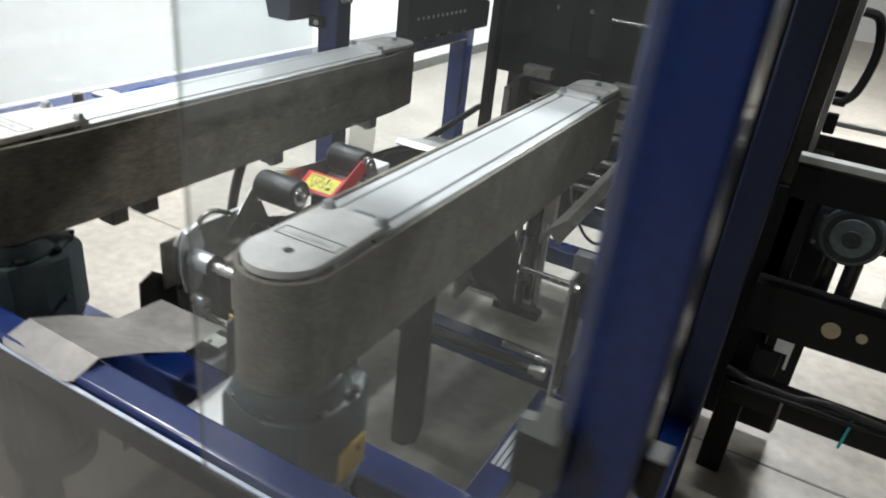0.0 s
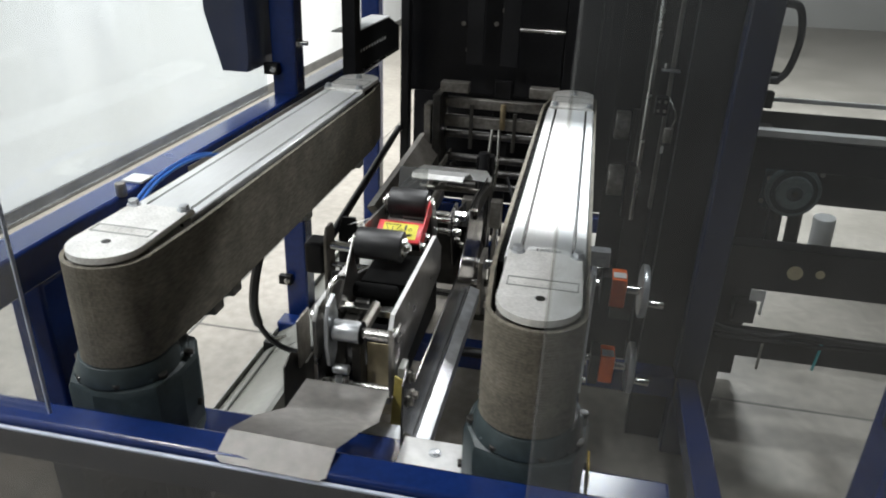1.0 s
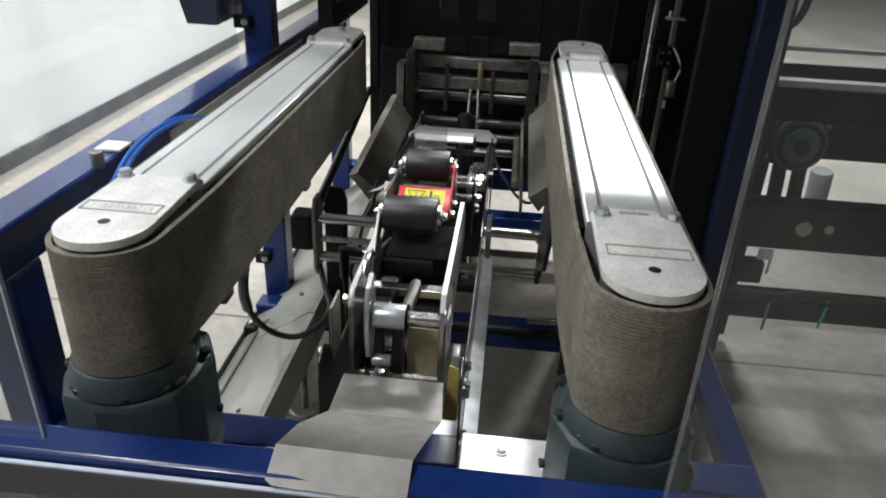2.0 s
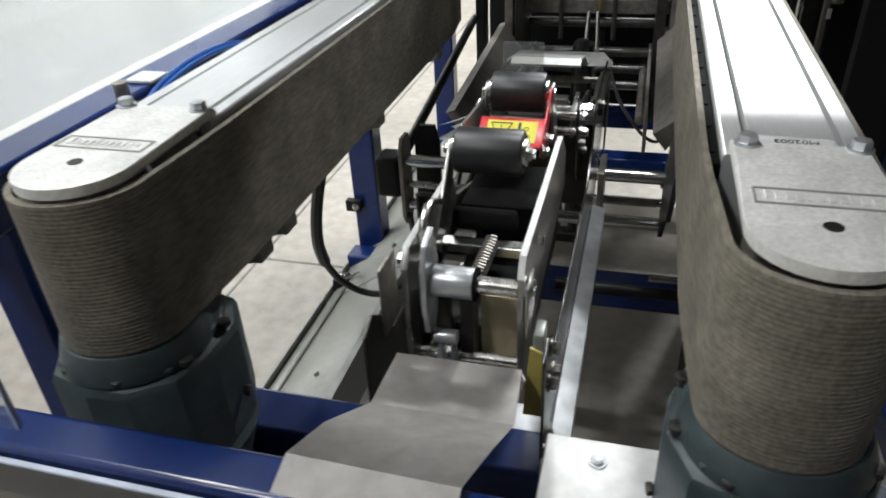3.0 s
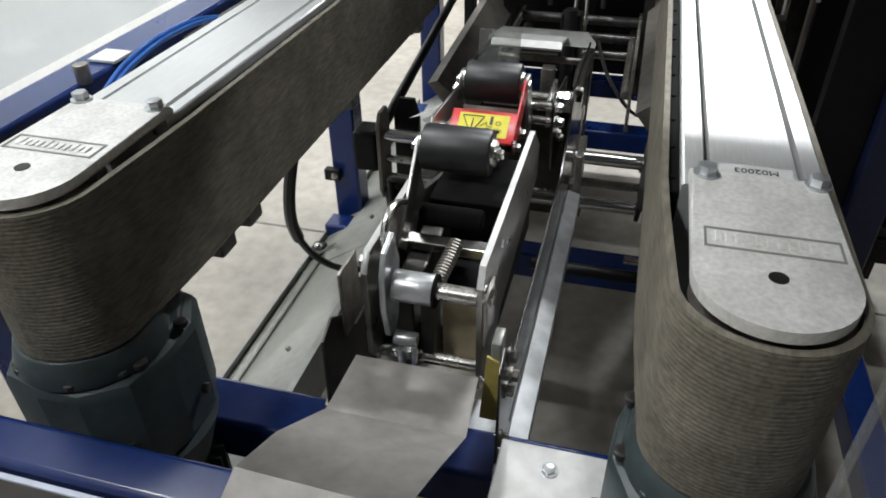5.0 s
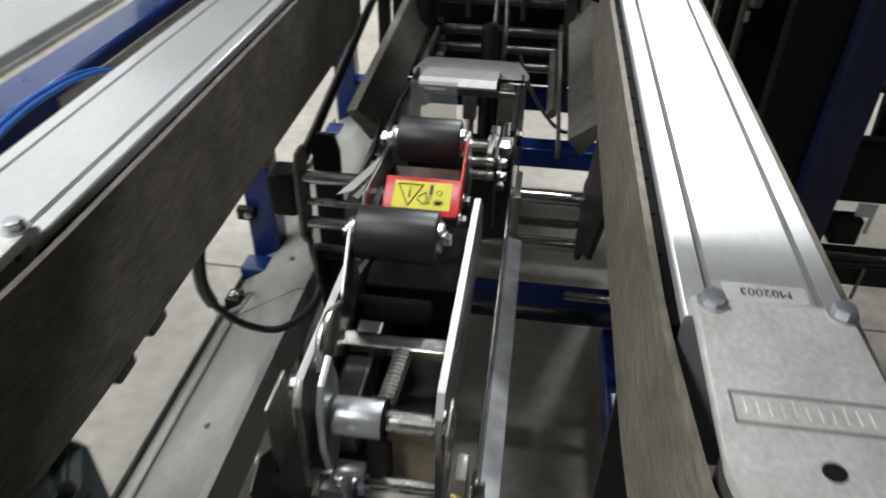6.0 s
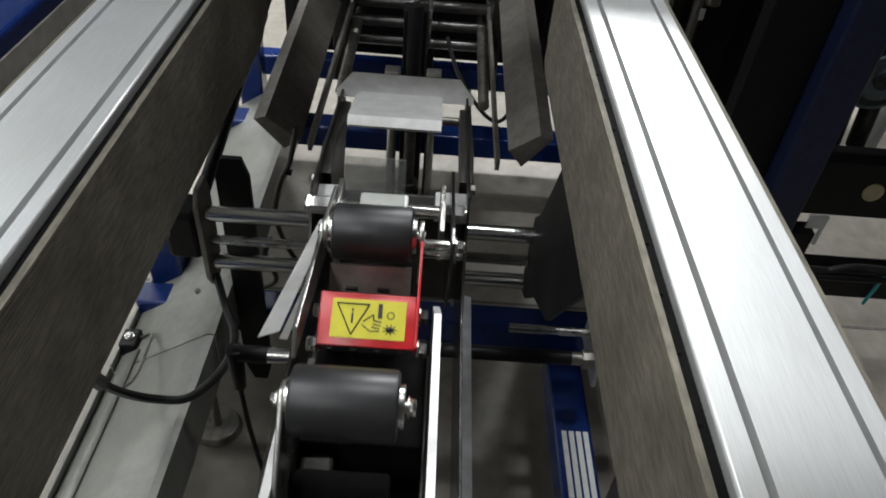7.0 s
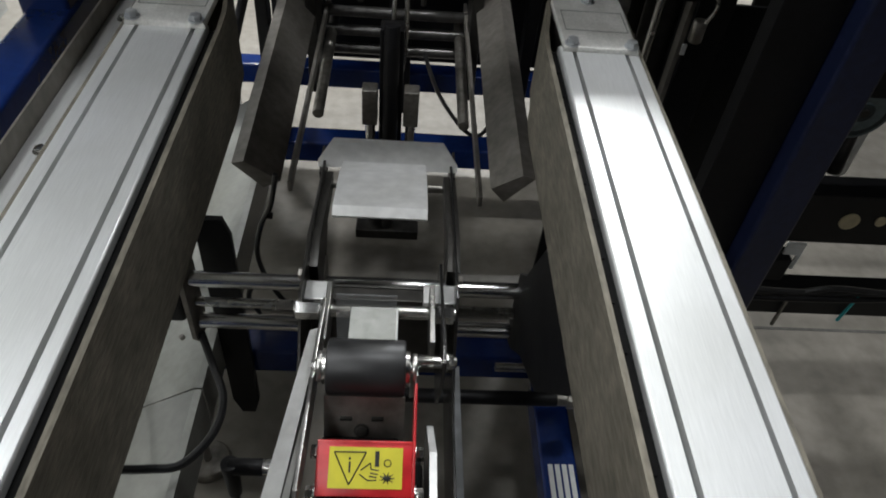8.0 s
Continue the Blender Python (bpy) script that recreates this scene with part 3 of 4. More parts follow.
# red guard with its warning sticker
slope = math.atan2(0.0145, 0.028)
red_m = Matrix.Translation((-0.0025, 0.277, 0.832)) @ Matrix.Rotation(slope, 4, "X")
guard = bmesh.new()
for lo, hi in (((-0.041, -0.023, -0.004), (0.041, 0.021, 0.0)), ((-0.041, 0.018, -0.020), (0.041, 0.022, 0.0)), ((-0.041, -0.023, -0.022), (-0.0385, 0.021, 0.0)),
               ((0.0385, -0.023, -0.022), (0.041, 0.070, 0.006))):
    box(lo, hi, 0.0009, 2, guard)
guard.transform(red_m)
red = part("knife_guard", guard, RED, head, "red painted knife guard")
lab = box((-0.0305, -0.0165, 0.0003), (0.0305, 0.0165, 0.0007), 0)
lab.transform(red_m)
label = part("warning_sticker", lab, YELLOW, red, "yellow warning sticker with black pictograms")
sign = bmesh.new()
tri = [(-0.0265, 0.0125), (0.0, 0.0125), (-0.0133, -0.0135)]
for a, b in zip(tri, tri[1:] + tri[:1]):
    rod((a[0], a[1], 0.001), (b[0], b[1], 0.001), 0.0006, sides=6, bm=sign)
box((-0.0141, -0.004, 0.0007), (-0.0125, 0.0048, 0.0011), 0, bm=sign)
box((-0.0141, 0.0062, 0.0007), (-0.0125, 0.0082, 0.0011), 0, bm=sign)
box((0.0075, 0.001, 0.0007), (0.0110, 0.0135, 0.0011), 0, bm=sign)
for a, b in (((-0.004, -0.002), (0.004, 0.004)), ((0.004, 0.004), (0.0045, -0.001)), ((0.0045, -0.001), (0.011, -0.002)), ((0.004, -0.004), (0.0105, -0.005)),
             ((0.003, -0.0065), (0.0095, -0.0075)), ((-0.005, -0.005), (0.002, -0.010)), ((0.002, -0.010), (0.0095, -0.0095))):
    rod((a[0], a[1], 0.0009), (b[0], b[1], 0.0009), 0.0005, sides=5, bm=sign)
for k in range(9):
    a = k * 2 * math.pi / 9
    rod((0.018, -0.008, 0.0009), (0.018 + 0.0065 * math.cos(a), -0.008 + 0.005 * math.sin(a), 0.0009), 0.0011, 0.0002, sides=5, bm=sign)
for k in range(7):
    a, b = k * 2 * math.pi / 7, (k + 1) * 2 * math.pi / 7
    rod((0.018 + 0.003 * math.cos(a), 0.004 + 0.003 * math.sin(a), 0.0009), (0.018 + 0.003 * math.cos(b), 0.004 + 0.003 * math.sin(b), 0.0009), 0.0004, sides=5, bm=sign)
sign.transform(red_m)
part("pictogram", sign, INK, label)
teeth = bmesh.new()
for k in range(4):
    x = -0.030 + 0.02 * k
    rod((x, -0.026, -0.004), (x, -0.022, -0.004), 0.004, 0.001, sides=8, bm=teeth)
teeth.transform(red_m)
part("rubber_buffer", teeth, BLACK, red)
for xx, d in ((-0.0435, -1), (0.0385, 1)):
    for yy in (0.262, 0.30):
        part("guard_bolt", bolt((xx, yy, 0.815), 0.0055, 0.008, (d, 0, 0)), STEEL, red)
# bright tapered finger beside the rear roller
finger = bmesh.new()
for x0, x1, drop in ((-0.0810, -0.0650, 0.0), (-0.0650, -0.0600, -0.009)):
    p = [finger.verts.new(v) for v in ((x0, 0.232, 0.853), (x1, 0.236, 0.857 + drop), (x1 + 0.006, 0.455, 0.792 + drop), (x0 + 0.010, 0.452, 0.790))]
    finger.faces.new(p)
bmesh.ops.solidify(finger, geom=list(finger.faces), thickness=0.002)
part("guide_finger", finger, PALE, head, "bright tapered steel guide finger")
part("lever", prism([(0.232, 0.832), (0.246, 0.852), (0.40, 0.836), (0.47, 0.822), (0.47, 0.80), (0.40, 0.80)], "x", -0.0575, -0.0540, 0.0006), SHEET, head, "flat steel lever")
# rear axle with nuts
part("rear_axle", rod((-0.092, 0.486, 0.783), (0.082, 0.486, 0.783), 0.0075, sides=18), STEEL, head)
for x0, x1 in ((-0.090, -0.064), (0.060, 0.080)):
    part("hex_bar", rod((x0, 0.486, 0.783), (x1, 0.486, 0.783), 0.011, sides=6, bevel=0.001), CHROME, head)
for xx in (-0.055, 0.056):
    part("tension_plate", box((xx - 0.0028, 0.432, 0.762), (xx + 0.0028, 0.510, 0.803), 0.001, 2), SHEET, head)
for y, z in ((0.405, 0.806), (0.432, 0.772)):
    part("cross_pin", rod((0.036, y, z), (0.0795, y, z), 0.0058, sides=16, bevel=0.001), STEEL, head)
    part("pin_nut", bolt((0.0690, y, z), 0.0062, 0.008, (1, 0, 0)), STEEL, head)
link = part("link_cheek", prism([(0.395, 0.818), (0.412, 0.824), (0.470, 0.806), (0.555, 0.790), (0.560, 0.735), (0.500, 0.690), (0.425, 0.700), (0.398, 0.770)], "x", 0.0648, 0.0685, 0.0006), SLATE, head, "dark steel link plate")
for y, z in ((0.455, 0.745), (0.520, 0.755), (0.500, 0.715)):
    part("bolt", bolt((0.0686, y, z), 0.005, 0.006, (1, 0, 0)), DULL, link)
# plain pale block for the white area behind the rear roller
part("white_block", box((-0.028, 0.395, 0.806), (0.020, 0.455, 0.828), 0.002), PAPER, head, "pale block behind the rear roller")
film = prism([(0.394, 0.845), (0.402, 0.905), (0.4035, 0.905), (0.3955, 0.845)], "x", -0.036, 0.018)
part("tape_film", film, FILM, head, "clear strip of tape standing up behind the roller")

# ---- sheet cheeks, tray and wiper plate around the head ----
carrier = thing("head_carrier", (0, 0.35, 0.40), "dark sheet steel carrier that holds the tape head", "head carrier")
cheek = [(-0.045, 0.575), (-0.036, 0.745), (-0.012, 0.756), (0.018, 0.735), (0.040, 0.702), (0.40, 0.702), (0.46, 0.735), (0.50, 0.795), (0.60, 0.79), (0.755, 0.775), (0.775, 0.745), (0.775, 0.70),
         (0.62, 0.60), (0.44, 0.595), (0.1, 0.595), (0.03, 0.575)]
part("cheek", prism(cheek, "x", 0.0830, 0.0860, 0.0005), SLATE, carrier, "dark polished steel side cheek")
part("cheek", prism(cheek, "x", -0.0885, -0.0855, 0.0005), DARK, carrier, "dark steel side cheek")
for y, z in ((-0.028, 0.60), (-0.028, 0.625), (-0.028, 0.65), (-0.01, 0.70), (0.0, 0.735), (0.02, 0.69), (0.55, 0.77)):
    part("bolt", bolt((0.0861, y, z), 0.006, 0.008, (1, 0, 0)), DULL, carrier)
    part("bolt", bolt((-0.0885, y, z), 0.006, 0.008, (-1, 0, 0)), DULL, carrier)
part("spacer", box((0.0690, -0.004, 0.70), (0.0790, 0.022, 0.750), 0.002), DUCT, carrier)
part("floor_sheet", box((-0.085, -0.05, 0.585), (0.083, 0.07, 0.590), 0.001), GALV, carrier)
part("lower_flange", prism([(0.0863, 0.590), (0.1070, 0.584), (0.1070, 0.556), (0.1040, 0.556), (0.1040, 0.580), (0.0863, 0.586)], "y", -0.06, 0.56, 0.0004), GALV, carrier, "bright galvanised flange")
part("slot", box((0.0862, 0.03, 0.608), (0.0867, 0.50, 0.614), 0), INK, carrier)
part("mount_plate", box((0.0895, -0.15, 0.655), (0.196, -0.036, 0.661), 0.0015), PALE, carrier, "galvanised mounting plate")
part("mount_foot", box((0.087, -0.070, 0.556), (0.106, -0.0615, 0.654), 0.001), GALV, carrier)
part("mount_bolt", bolt((0.138, -0.062, 0.661), 0.006, 0.0035), GALV, carrier)
wiper = prism([(0.605, 0.812), (0.615, 0.820), (0.70, 0.800), (0.765, 0.768), (0.765, 0.764), (0.70, 0.796), (0.615, 0.815), (0.607, 0.808)], "x", -0.062, 0.050, 0.0)
part("wiper_plate", wiper, PALE, carrier, "bent stainless wiper plate")
bridge = bmesh.new()
pts = [(-0.096, 0.752, 0.7655), (0.093, 0.752, 0.7655), (0.094, 0.762, 0.7700), (-0.097, 0.762, 0.7700), (-0.080, 0.808, 0.7740), (0.075, 0.808, 0.7740)]
vs = [bridge.verts.new(p) for p in pts]
bridge.faces.new((vs[0], vs[1], vs[2], vs[3]))
bridge.faces.new((vs[3], vs[2], vs[5], vs[4]))
bmesh.ops.solidify(bridge, geom=list(bridge.faces), thickness=0.0025)
part("wiper_bridge", bridge, PALE, carrier, "trapezoid stainless top plate")
for x in (-0.094, 0.088):
    part("wiper_cheek", prism([(0.745, 0.762), (0.765, 0.768), (0.80, 0.765), (0.80, 0.66), (0.76, 0.60), (0.745, 0.60)], "x", x, x + 0.003, 0.0005), DARK, carrier)
for x in (-0.0915, 0.0755):
    part("wiper_arm", prism([(0.560, 0.772), (0.600, 0.785), (0.752, 0.758), (0.752, 0.735), (0.600, 0.752), (0.560, 0.748)], "x", x, x + 0.016, 0.001), DARK, carrier, "dark steel wiper arm")
part("wiper_axle", rod((-0.092, 0.745, 0.742), (0.090, 0.745, 0.742), 0.006, sides=16), DULL, carrier)
for x0, x1 in ((-0.085, -0.056), (0.048, 0.083)):
    part("rear_bridge", box((x0, 0.508, 0.752), (x1, 0.535, 0.775), 0.001), PALE, carrier, "bright zinc-plated bridge block")
part("rear_bridge_bar", box((-0.0555, 0.515, 0.752), (0.0475, 0.533, 0.768), 0.001), DARK, carrier)
part("rear_panel", box((-0.085, 0.537, 0.60), (0.083, 0.541, 0.765), 0.001), DARK, carrier)
part("clamp_block", box((0.0870, 0.66, 0.46), (0.0985, 0.75, 0.60), 0.002), DULL, carrier)
part("clamp_block", box((-0.1015, 0.66, 0.46), (-0.0890, 0.75, 0.60), 0.002), DULL, carrier)
for z, r in ((0.575, 0.0125), (0.478, 0.0125)):
    part("guide_shaft", rod((-0.29, 0.71, z), (0.204, 0.71, z), r, sides=24), CHROME, carrier, "bright round guide shaft")
screw = rod((-0.29, 0.71, 0.523), (0.21, 0.71, 0.523), 0.0075, sides=16)
for k in range(60):
    x = 0.098 + k * 0.0018
    rod((x, 0.71, 0.523), (x + 0.0010, 0.71, 0.523), 0.0098, 0.0085, sides=16, bm=screw)
part("lead_screw", screw, STEEL, carrier, "threaded adjusting screw")
plate_r = [(0.40, 0.795), (0.60, 0.795), (0.685, 0.635), (0.725, 0.60), (0.730, 0.46), (0.715, 0.45), (0.685, 0.465), (0.62, 0.535), (0.52, 0.590), (0.40, 0.76)]
part("end_plate", prism(plate_r, "x", 0.204, 0.212, 0.001), BLACK, carrier, "black end plate")
plate_l = [(0.685, 0.46), (0.685, 0.60), (0.70, 0.625), (0.735, 0.625), (0.745, 0.60), (0.745, 0.46), (0.73, 0.435), (0.70, 0.435)]
part("end_plate", prism(plate_l, "x", -0.300, -0.292, 0.001), GUIDE, carrier, "steel end plate")
part("tie_bar", rod((0.02, 0.668, 0.347), (0.300, 0.668, 0.347), 0.0125, sides=24), BLACK, carrier, "black tie bar")
part("tie_nut", rod((0.300, 0.668, 0.347), (0.318, 0.668, 0.347), 0.0115, sides=20), DULL, carrier)
part("tie_nut", rod((0.318, 0.668, 0.347), (0.338, 0.668, 0.347), 0.0165, sides=8, bevel=0.001), DULL, carrier)
part("clamp_knob", box((-0.352, 0.685, 0.50), (-0.301, 0.745, 0.585), 0.008), BLACK, carrier, "black plastic clamp block")
strut = [(-0.302, 0.12), (-0.288, 0.075), (-0.262, 0.075), (-0.250, 0.12), (-0.246, 0.58), (-0.256, 0.615), (-0.288, 0.615), (-0.300, 0.58)]
part("strut", prism(strut, "y", 0.795, 0.807, 0.001), BLACK, carrier, "black upright strut")

tray = thing("infeed_plate", (0, -0.15, 0.76), "bent stainless infeed plate with rounded corners", "infeed plate")
line = [(-0.243, 0.758), (-0.238, 0.760), (-0.202, 0.771), (-0.150, 0.752), (-0.097, 0.727), (-0.022, 0.722)]
sheet = bmesh.new()
rows_top = []
for k, (y, z) in enumerate(line):
    left, right = ((-0.084, 0.050), (-0.084, 0.050), (-0.084, 0.050), (-0.078, 0.060), (-0.060, 0.068), (-0.060, 0.062))[k]
    if k == 0:
        left, right = left + 0.008, right - 0.008
    rows_top.append([sheet.verts.new((x, y - 0.003 * (x - left) / (right - left) * (k < 3), z)) for x in np.linspace(left, right, 7)])
for a, b in zip(rows_top, rows_top[1:]):
    for i in range(6):
        sheet.faces.new((a[i], a[i + 1], b[i + 1], b[i]))
bmesh.ops.solidify(sheet, geom=list(sheet.faces), thickness=0.003)
part("sheet", sheet, TRAY, tray).data.set_sharp_from_angle(angle=radians(9))

# ---- drip tray, hoses, foot ----
tray_side = thing("drip_tray", (-0.40, 0.8, 0.20), "light grey sloping sheet metal tray along the machine", "tray")
for y0, y1 in ((0.05, 0.668), (0.672, 1.60)):
    sheet = prism([(-0.494, 0.228), (-0.312, 0.345), (-0.300, 0.345), (-0.300, 0.24), (-0.303, 0.24), (-0.303, 0.341), (-0.312, 0.341), (-0.494, 0.224)], "y", y0, y1, 0.0)
    part("sheet", sheet, DUCT, tray_side)
    part("outer_lip", box((-0.499, y0, 0.222), (-0.4945, y1, 0.245), 0.001), DUCT, tray_side)
stripe = prism([(-0.481, 0.2385), (-0.452, 0.2571), (-0.452, 0.2601), (-0.481, 0.2415)], "y", 0.05, 0.70, 0.0)
part("edge_fold", stripe, DUCT, tray_side)
part("screw", rod((-0.368, 0.350, 0.309), (-0.371, 0.350, 0.3165), 0.005, sides=12), DULL, tray_side)
part("screw", rod((-0.368, 0.80, 0.309), (-0.371, 0.80, 0.3165), 0.005, sides=12), DULL, tray_side)
foot = thing("levelling_foot", (-0.352, 0.72, 0), "dark round levelling foot on the floor", "levelling foot")
part("disc", rod((-0.352, 0.72, 0), (-0.352, 0.72, 0.018), 0.048, 0.042, sides=32, bevel=0.003), DULL, foot)
part("stem", rod((-0.352, 0.72, 0.018), (-0.352, 0.72, 0.23), 0.009, sides=16), DULL, foot)
loop = thing("cable", (-0.33, 0.5, 0.30), "black cable with a thick sleeve looping down over the drip tray", "cable", "black cables")
part("sleeve", tube([(-0.285, 0.40, 0.80), (-0.325, 0.405, 0.70), (-0.352, 0.415, 0.61), (-0.366, 0.430, 0.54), (-0.370, 0.452, 0.487)], 0.0105), RUBBER, loop)
part("lead", tube([(-0.370, 0.450, 0.490), (-0.358, 0.474, 0.438), (-0.328, 0.495, 0.400), (-0.286, 0.508, 0.392), (-0.250, 0.555, 0.40), (-0.246, 0.615, 0.405), (-0.270, 0.665, 0.42), (-0.29, 0.70, 0.46)], 0.0066), RUBBER, loop)
tap = thing("cable_clip", (-0.48, 0.72, 0.24), "black cable clip with a bent steel wire", "clip")
part("block", box((-0.493, 0.705, 0.228), (-0.462, 0.745, 0.262), 0.004), BLACK, tap)
part("screw", bolt((-0.478, 0.725, 0.262), 0.006, 0.006), STEEL, tap)
part("wire", tube([(-0.462, 0.73, 0.255), (-0.43, 0.715, 0.285), (-0.40, 0.63, 0.34), (-0.372, 0.53, 0.40), (-0.365, 0.478, 0.440)], 0.0026), DULL, tap)
sensor = thing("sensor", (-0.10, 0.36, 0.50), "black angled sensor plug with its cable", "sensor")
part("plug", rod((-0.112, 0.350, 0.690), (-0.148, 0.350, 0.690), 0.009, sides=18, bevel=0.001), BLACK, sensor)
part("thread", rod((-0.089, 0.350, 0.690), (-0.112, 0.350, 0.690), 0.0085, sides=18), STEEL, sensor)
part("elbow", rod((-0.146, 0.350, 0.697), (-0.146, 0.346, 0.640), 0.0095, 0.007, sides=18, bevel=0.001), BLACK, sensor)
part("lead", tube([(-0.146, 0.346, 0.645), (-0.144, 0.350, 0.54), (-0.13, 0.352, 0.40), (-0.10, 0.365, 0.29)], 0.003), BLACK, sensor)

# ---- base rail with its white bar sticker ----
rail = thing("base_rail", (0.29, 0.5, 0), "glossy blue base rail with a white barred sticker", "rail")
part("tube", box((0.294, -0.17, 0.14), (0.361, 0.811, 0.20), 0.006, 3), BLUE, rail)
bars = None
for k in range(4):
    x = 0.3065 + k * 0.0128
    bars = box((x, 0.495, 0.2002), (x + 0.0088, 0.625, 0.2008), 0, bm=bars)
part("sticker", bars, PAPER, rail, "white sticker of four bars")

# ---- clear guards ----
def guard_sheet(label, lo, hi, mat, edge, edge_mat=None):
    g = thing("guard_panel", ((lo[0] + hi[0]) / 2, (lo[1] + hi[1]) / 2, lo[2]), label, "guard panel", "guard panels")
    pane = part("pane", box(lo, hi, 0), mat, g)
    pane.visible_shadow = False
    if edge:
        rim = part("edge", box(*edge, 0.0006, 1), edge_mat or EDGE, g)
        rim.visible_shadow = False
    return g


guard_sheet("clear polycarbonate guard with a plain cut edge", (0.2720, -0.258, 0.765), (0.615, -0.253, 2.2), CLEAR, ((0.2690, -0.258, 0.765), (0.2718, -0.253, 2.2)), FILM)
guard_sheet("clear polycarbonate guard with a bright cut edge", (-1.0, -0.222, 0.764), (-0.3105, -0.217, 2.2), CLEAR, ((-0.3103, -0.222, 0.764), (-0.3075, -0.217, 2.2)))
guard_sheet("smoked polycarbonate lower front guard", (-1.0, -0.246, 0.12), (0.604, -0.241, 0.752), SMOKED, ((-1.0, -0.246, 0.7523), (0.604, -0.241, 0.755)))
guard_sheet("clear polycarbonate side guard on the posts", (-0.512, -0.20, 0.90), (-0.507, 0.88, 1.69), CLEAR, ((-0.512, -0.2032, 0.90), (-0.507, -0.2002, 1.69)))
for z in (0.37, 0.964, 1.5):
    hinge = thing("panel_clip", (-0.48, 0.87, z), "small black guard clip with a bolt", "clip", "guard clips")
    part("block", box((-0.507, 0.862, z - 0.014), (-0.47, 0.8815, z + 0.014), 0.002), BLACK, hinge)
    part("bolt", bolt((-0.482, 0.862, z), 0.0055, 0.007, (0, -1, 0)), STEEL, hinge)
knob = thing("post_bolt", (-0.43, 0.90, 1.025), "steel bolt through the blue post", "bolt")
part("stem", rod((-0.4295, 0.905, 1.025), (-0.405, 0.905, 1.025), 0.006, sides=14), STEEL, knob)
part("nut", bolt((-0.4295, 0.905, 1.025), 0.009, 0.010, (1, 0, 0)), STEEL, knob)
latch = thing("panel_latch", (0.59, -0.235, 0.94), "black latch with a pale metal bracket on the front post", "latch")
part("body", box((0.575, -0.2515, 0.925), (0.612, -0.2255, 0.968), 0.004), BLACK, latch)
part("bracket", prism([(0.578, 0.9685), (0.607, 0.9685), (0.604, 1.000), (0.592, 1.000), (0.590, 0.982), (0.578, 0.982)], "y", -0.250, -0.240, 0.001), DUCT, latch)
side_latch = thing("panel_latch", (0.67, -0.20, 0.94), "small black latch on the side of the front post", "latch")
part("body", box((0.6605, -0.215, 0.925), (0.678, -0.188, 0.962), 0.003), BLACK, side_latch)
# dark hanging housing by the post
housing = thing("hanging_housing", (-0.56, 0.9, 0.96), "dark blue sheet metal housing with a tapered bottom", "housing")
part("body", prism([(-0.62, 1.69), (-0.62, 1.10), (-0.585, 0.965), (-0.52, 0.965), (-0.515, 0.99), (-0.515, 1.69)], "y", 0.80, 0.96, 0.002), NAVY, housing)

# ---- folding guides and rear carriage ----
def guide(side, sec, rod_x, y0, y1):
    """sec: the bar's section at its tip, outer top, ridge, inner edge, lower edge."""
    cx = sum(x for x, z in sec) / len(sec)
    g = thing("folding_guide", (cx, (y0 + y1) / 2, 0.48), "grey-brown steel folding guide with a slanted tip", "folding guide", "folding guides")
    bar = prism(sec, "y", y0, y1, 0.0008)
    for v in bar.verts:
        if v.co.y < y0 + 0.002:
            v.co.y += (0.60 - v.co.z) * 0.35
        v.co.z += (v.co.y - y0) * 0.05
    part("bar", bar, GUIDE, g)
    part("arm", box((cx - 0.012, y1 - 0.05, 0.53), (cx + 0.012, y1 + 0.02, 0.72), 0.002), DULL, g)
    blade = box((rod_x - 0.004, y0 + 0.02, 0.500), (rod_x + 0.004, y1 + 0.1, 0.524), 0.0012)
    part("side_blade", blade, GUIDE, g)
    part("cylinder", rod((rod_x + side * -0.012, y0 + 0.36, 0.44), (rod_x + side * -0.012, y1 + 0.1, 0.46), 0.013, sides=18, bevel=0.002), DULL, g)
    return g


guide(-1, [(-0.286, 0.565), (-0.263, 0.574), (-0.206, 0.512), (-0.241, 0.486)], -0.188, 0.985, 1.66)
guide(1, [(0.258, 0.585), (0.233, 0.594), (0.182, 0.545), (0.213, 0.500)], 0.166, 0.965, 1.66)
rail_rod = thing("side_shaft", (-0.30, 1.2, 0.56), "long dark shaft along the drip tray", "shaft")
part("shaft", rod((-0.315, 0.75, 0.56), (-0.36, 1.64, 0.62), 0.011, sides=16), BLACK, rail_rod)
part("fork", rod((-0.312, 0.70, 0.557), (-0.315, 0.76, 0.56), 0.014, sides=12), DULL, rail_rod)

rear = thing("rear_carriage", (0, 1.7, 0.2), "black rear carriage with cross shafts and steel discs", "carriage")
for z in (0.408, 0.460, 0.512, 0.60):
    part("cross_shaft", rod((-0.20, 1.70, z), (0.18, 1.70, z), 0.014, sides=20), SHAFT, rear)
# black sheet in place of the shaded floor behind; also trims rear lamp light
part("back_sheet", box((-0.36, 1.862, 0.285), (0.60, 1.872, 0.78), 0.002), BLACK, rear, "black sheet standing in for the shade behind the carriage")
part("side_sheet", box((0.2002, 1.737, 0.64), (0.50, 1.747, 1.177), 0.002), BLACK, rear)
# plate runs on above view to block light to the left belt
part("back_plate", box((-0.36, 1.735, 0.74), (0.20, 1.765, 2.3), 0.004), BLACK, rear)
# unseen sheets added to keep the rear lamps off belts and right floor
part("rear_shade", box((0.2002, 1.735, 1.18), (1.6, 1.765, 1.83), 0.004), BLACK, rear)
part("rear_shade", box((-1.0, 1.735, 1.18), (-0.363, 1.765, 2.3), 0.004), BLACK, rear)
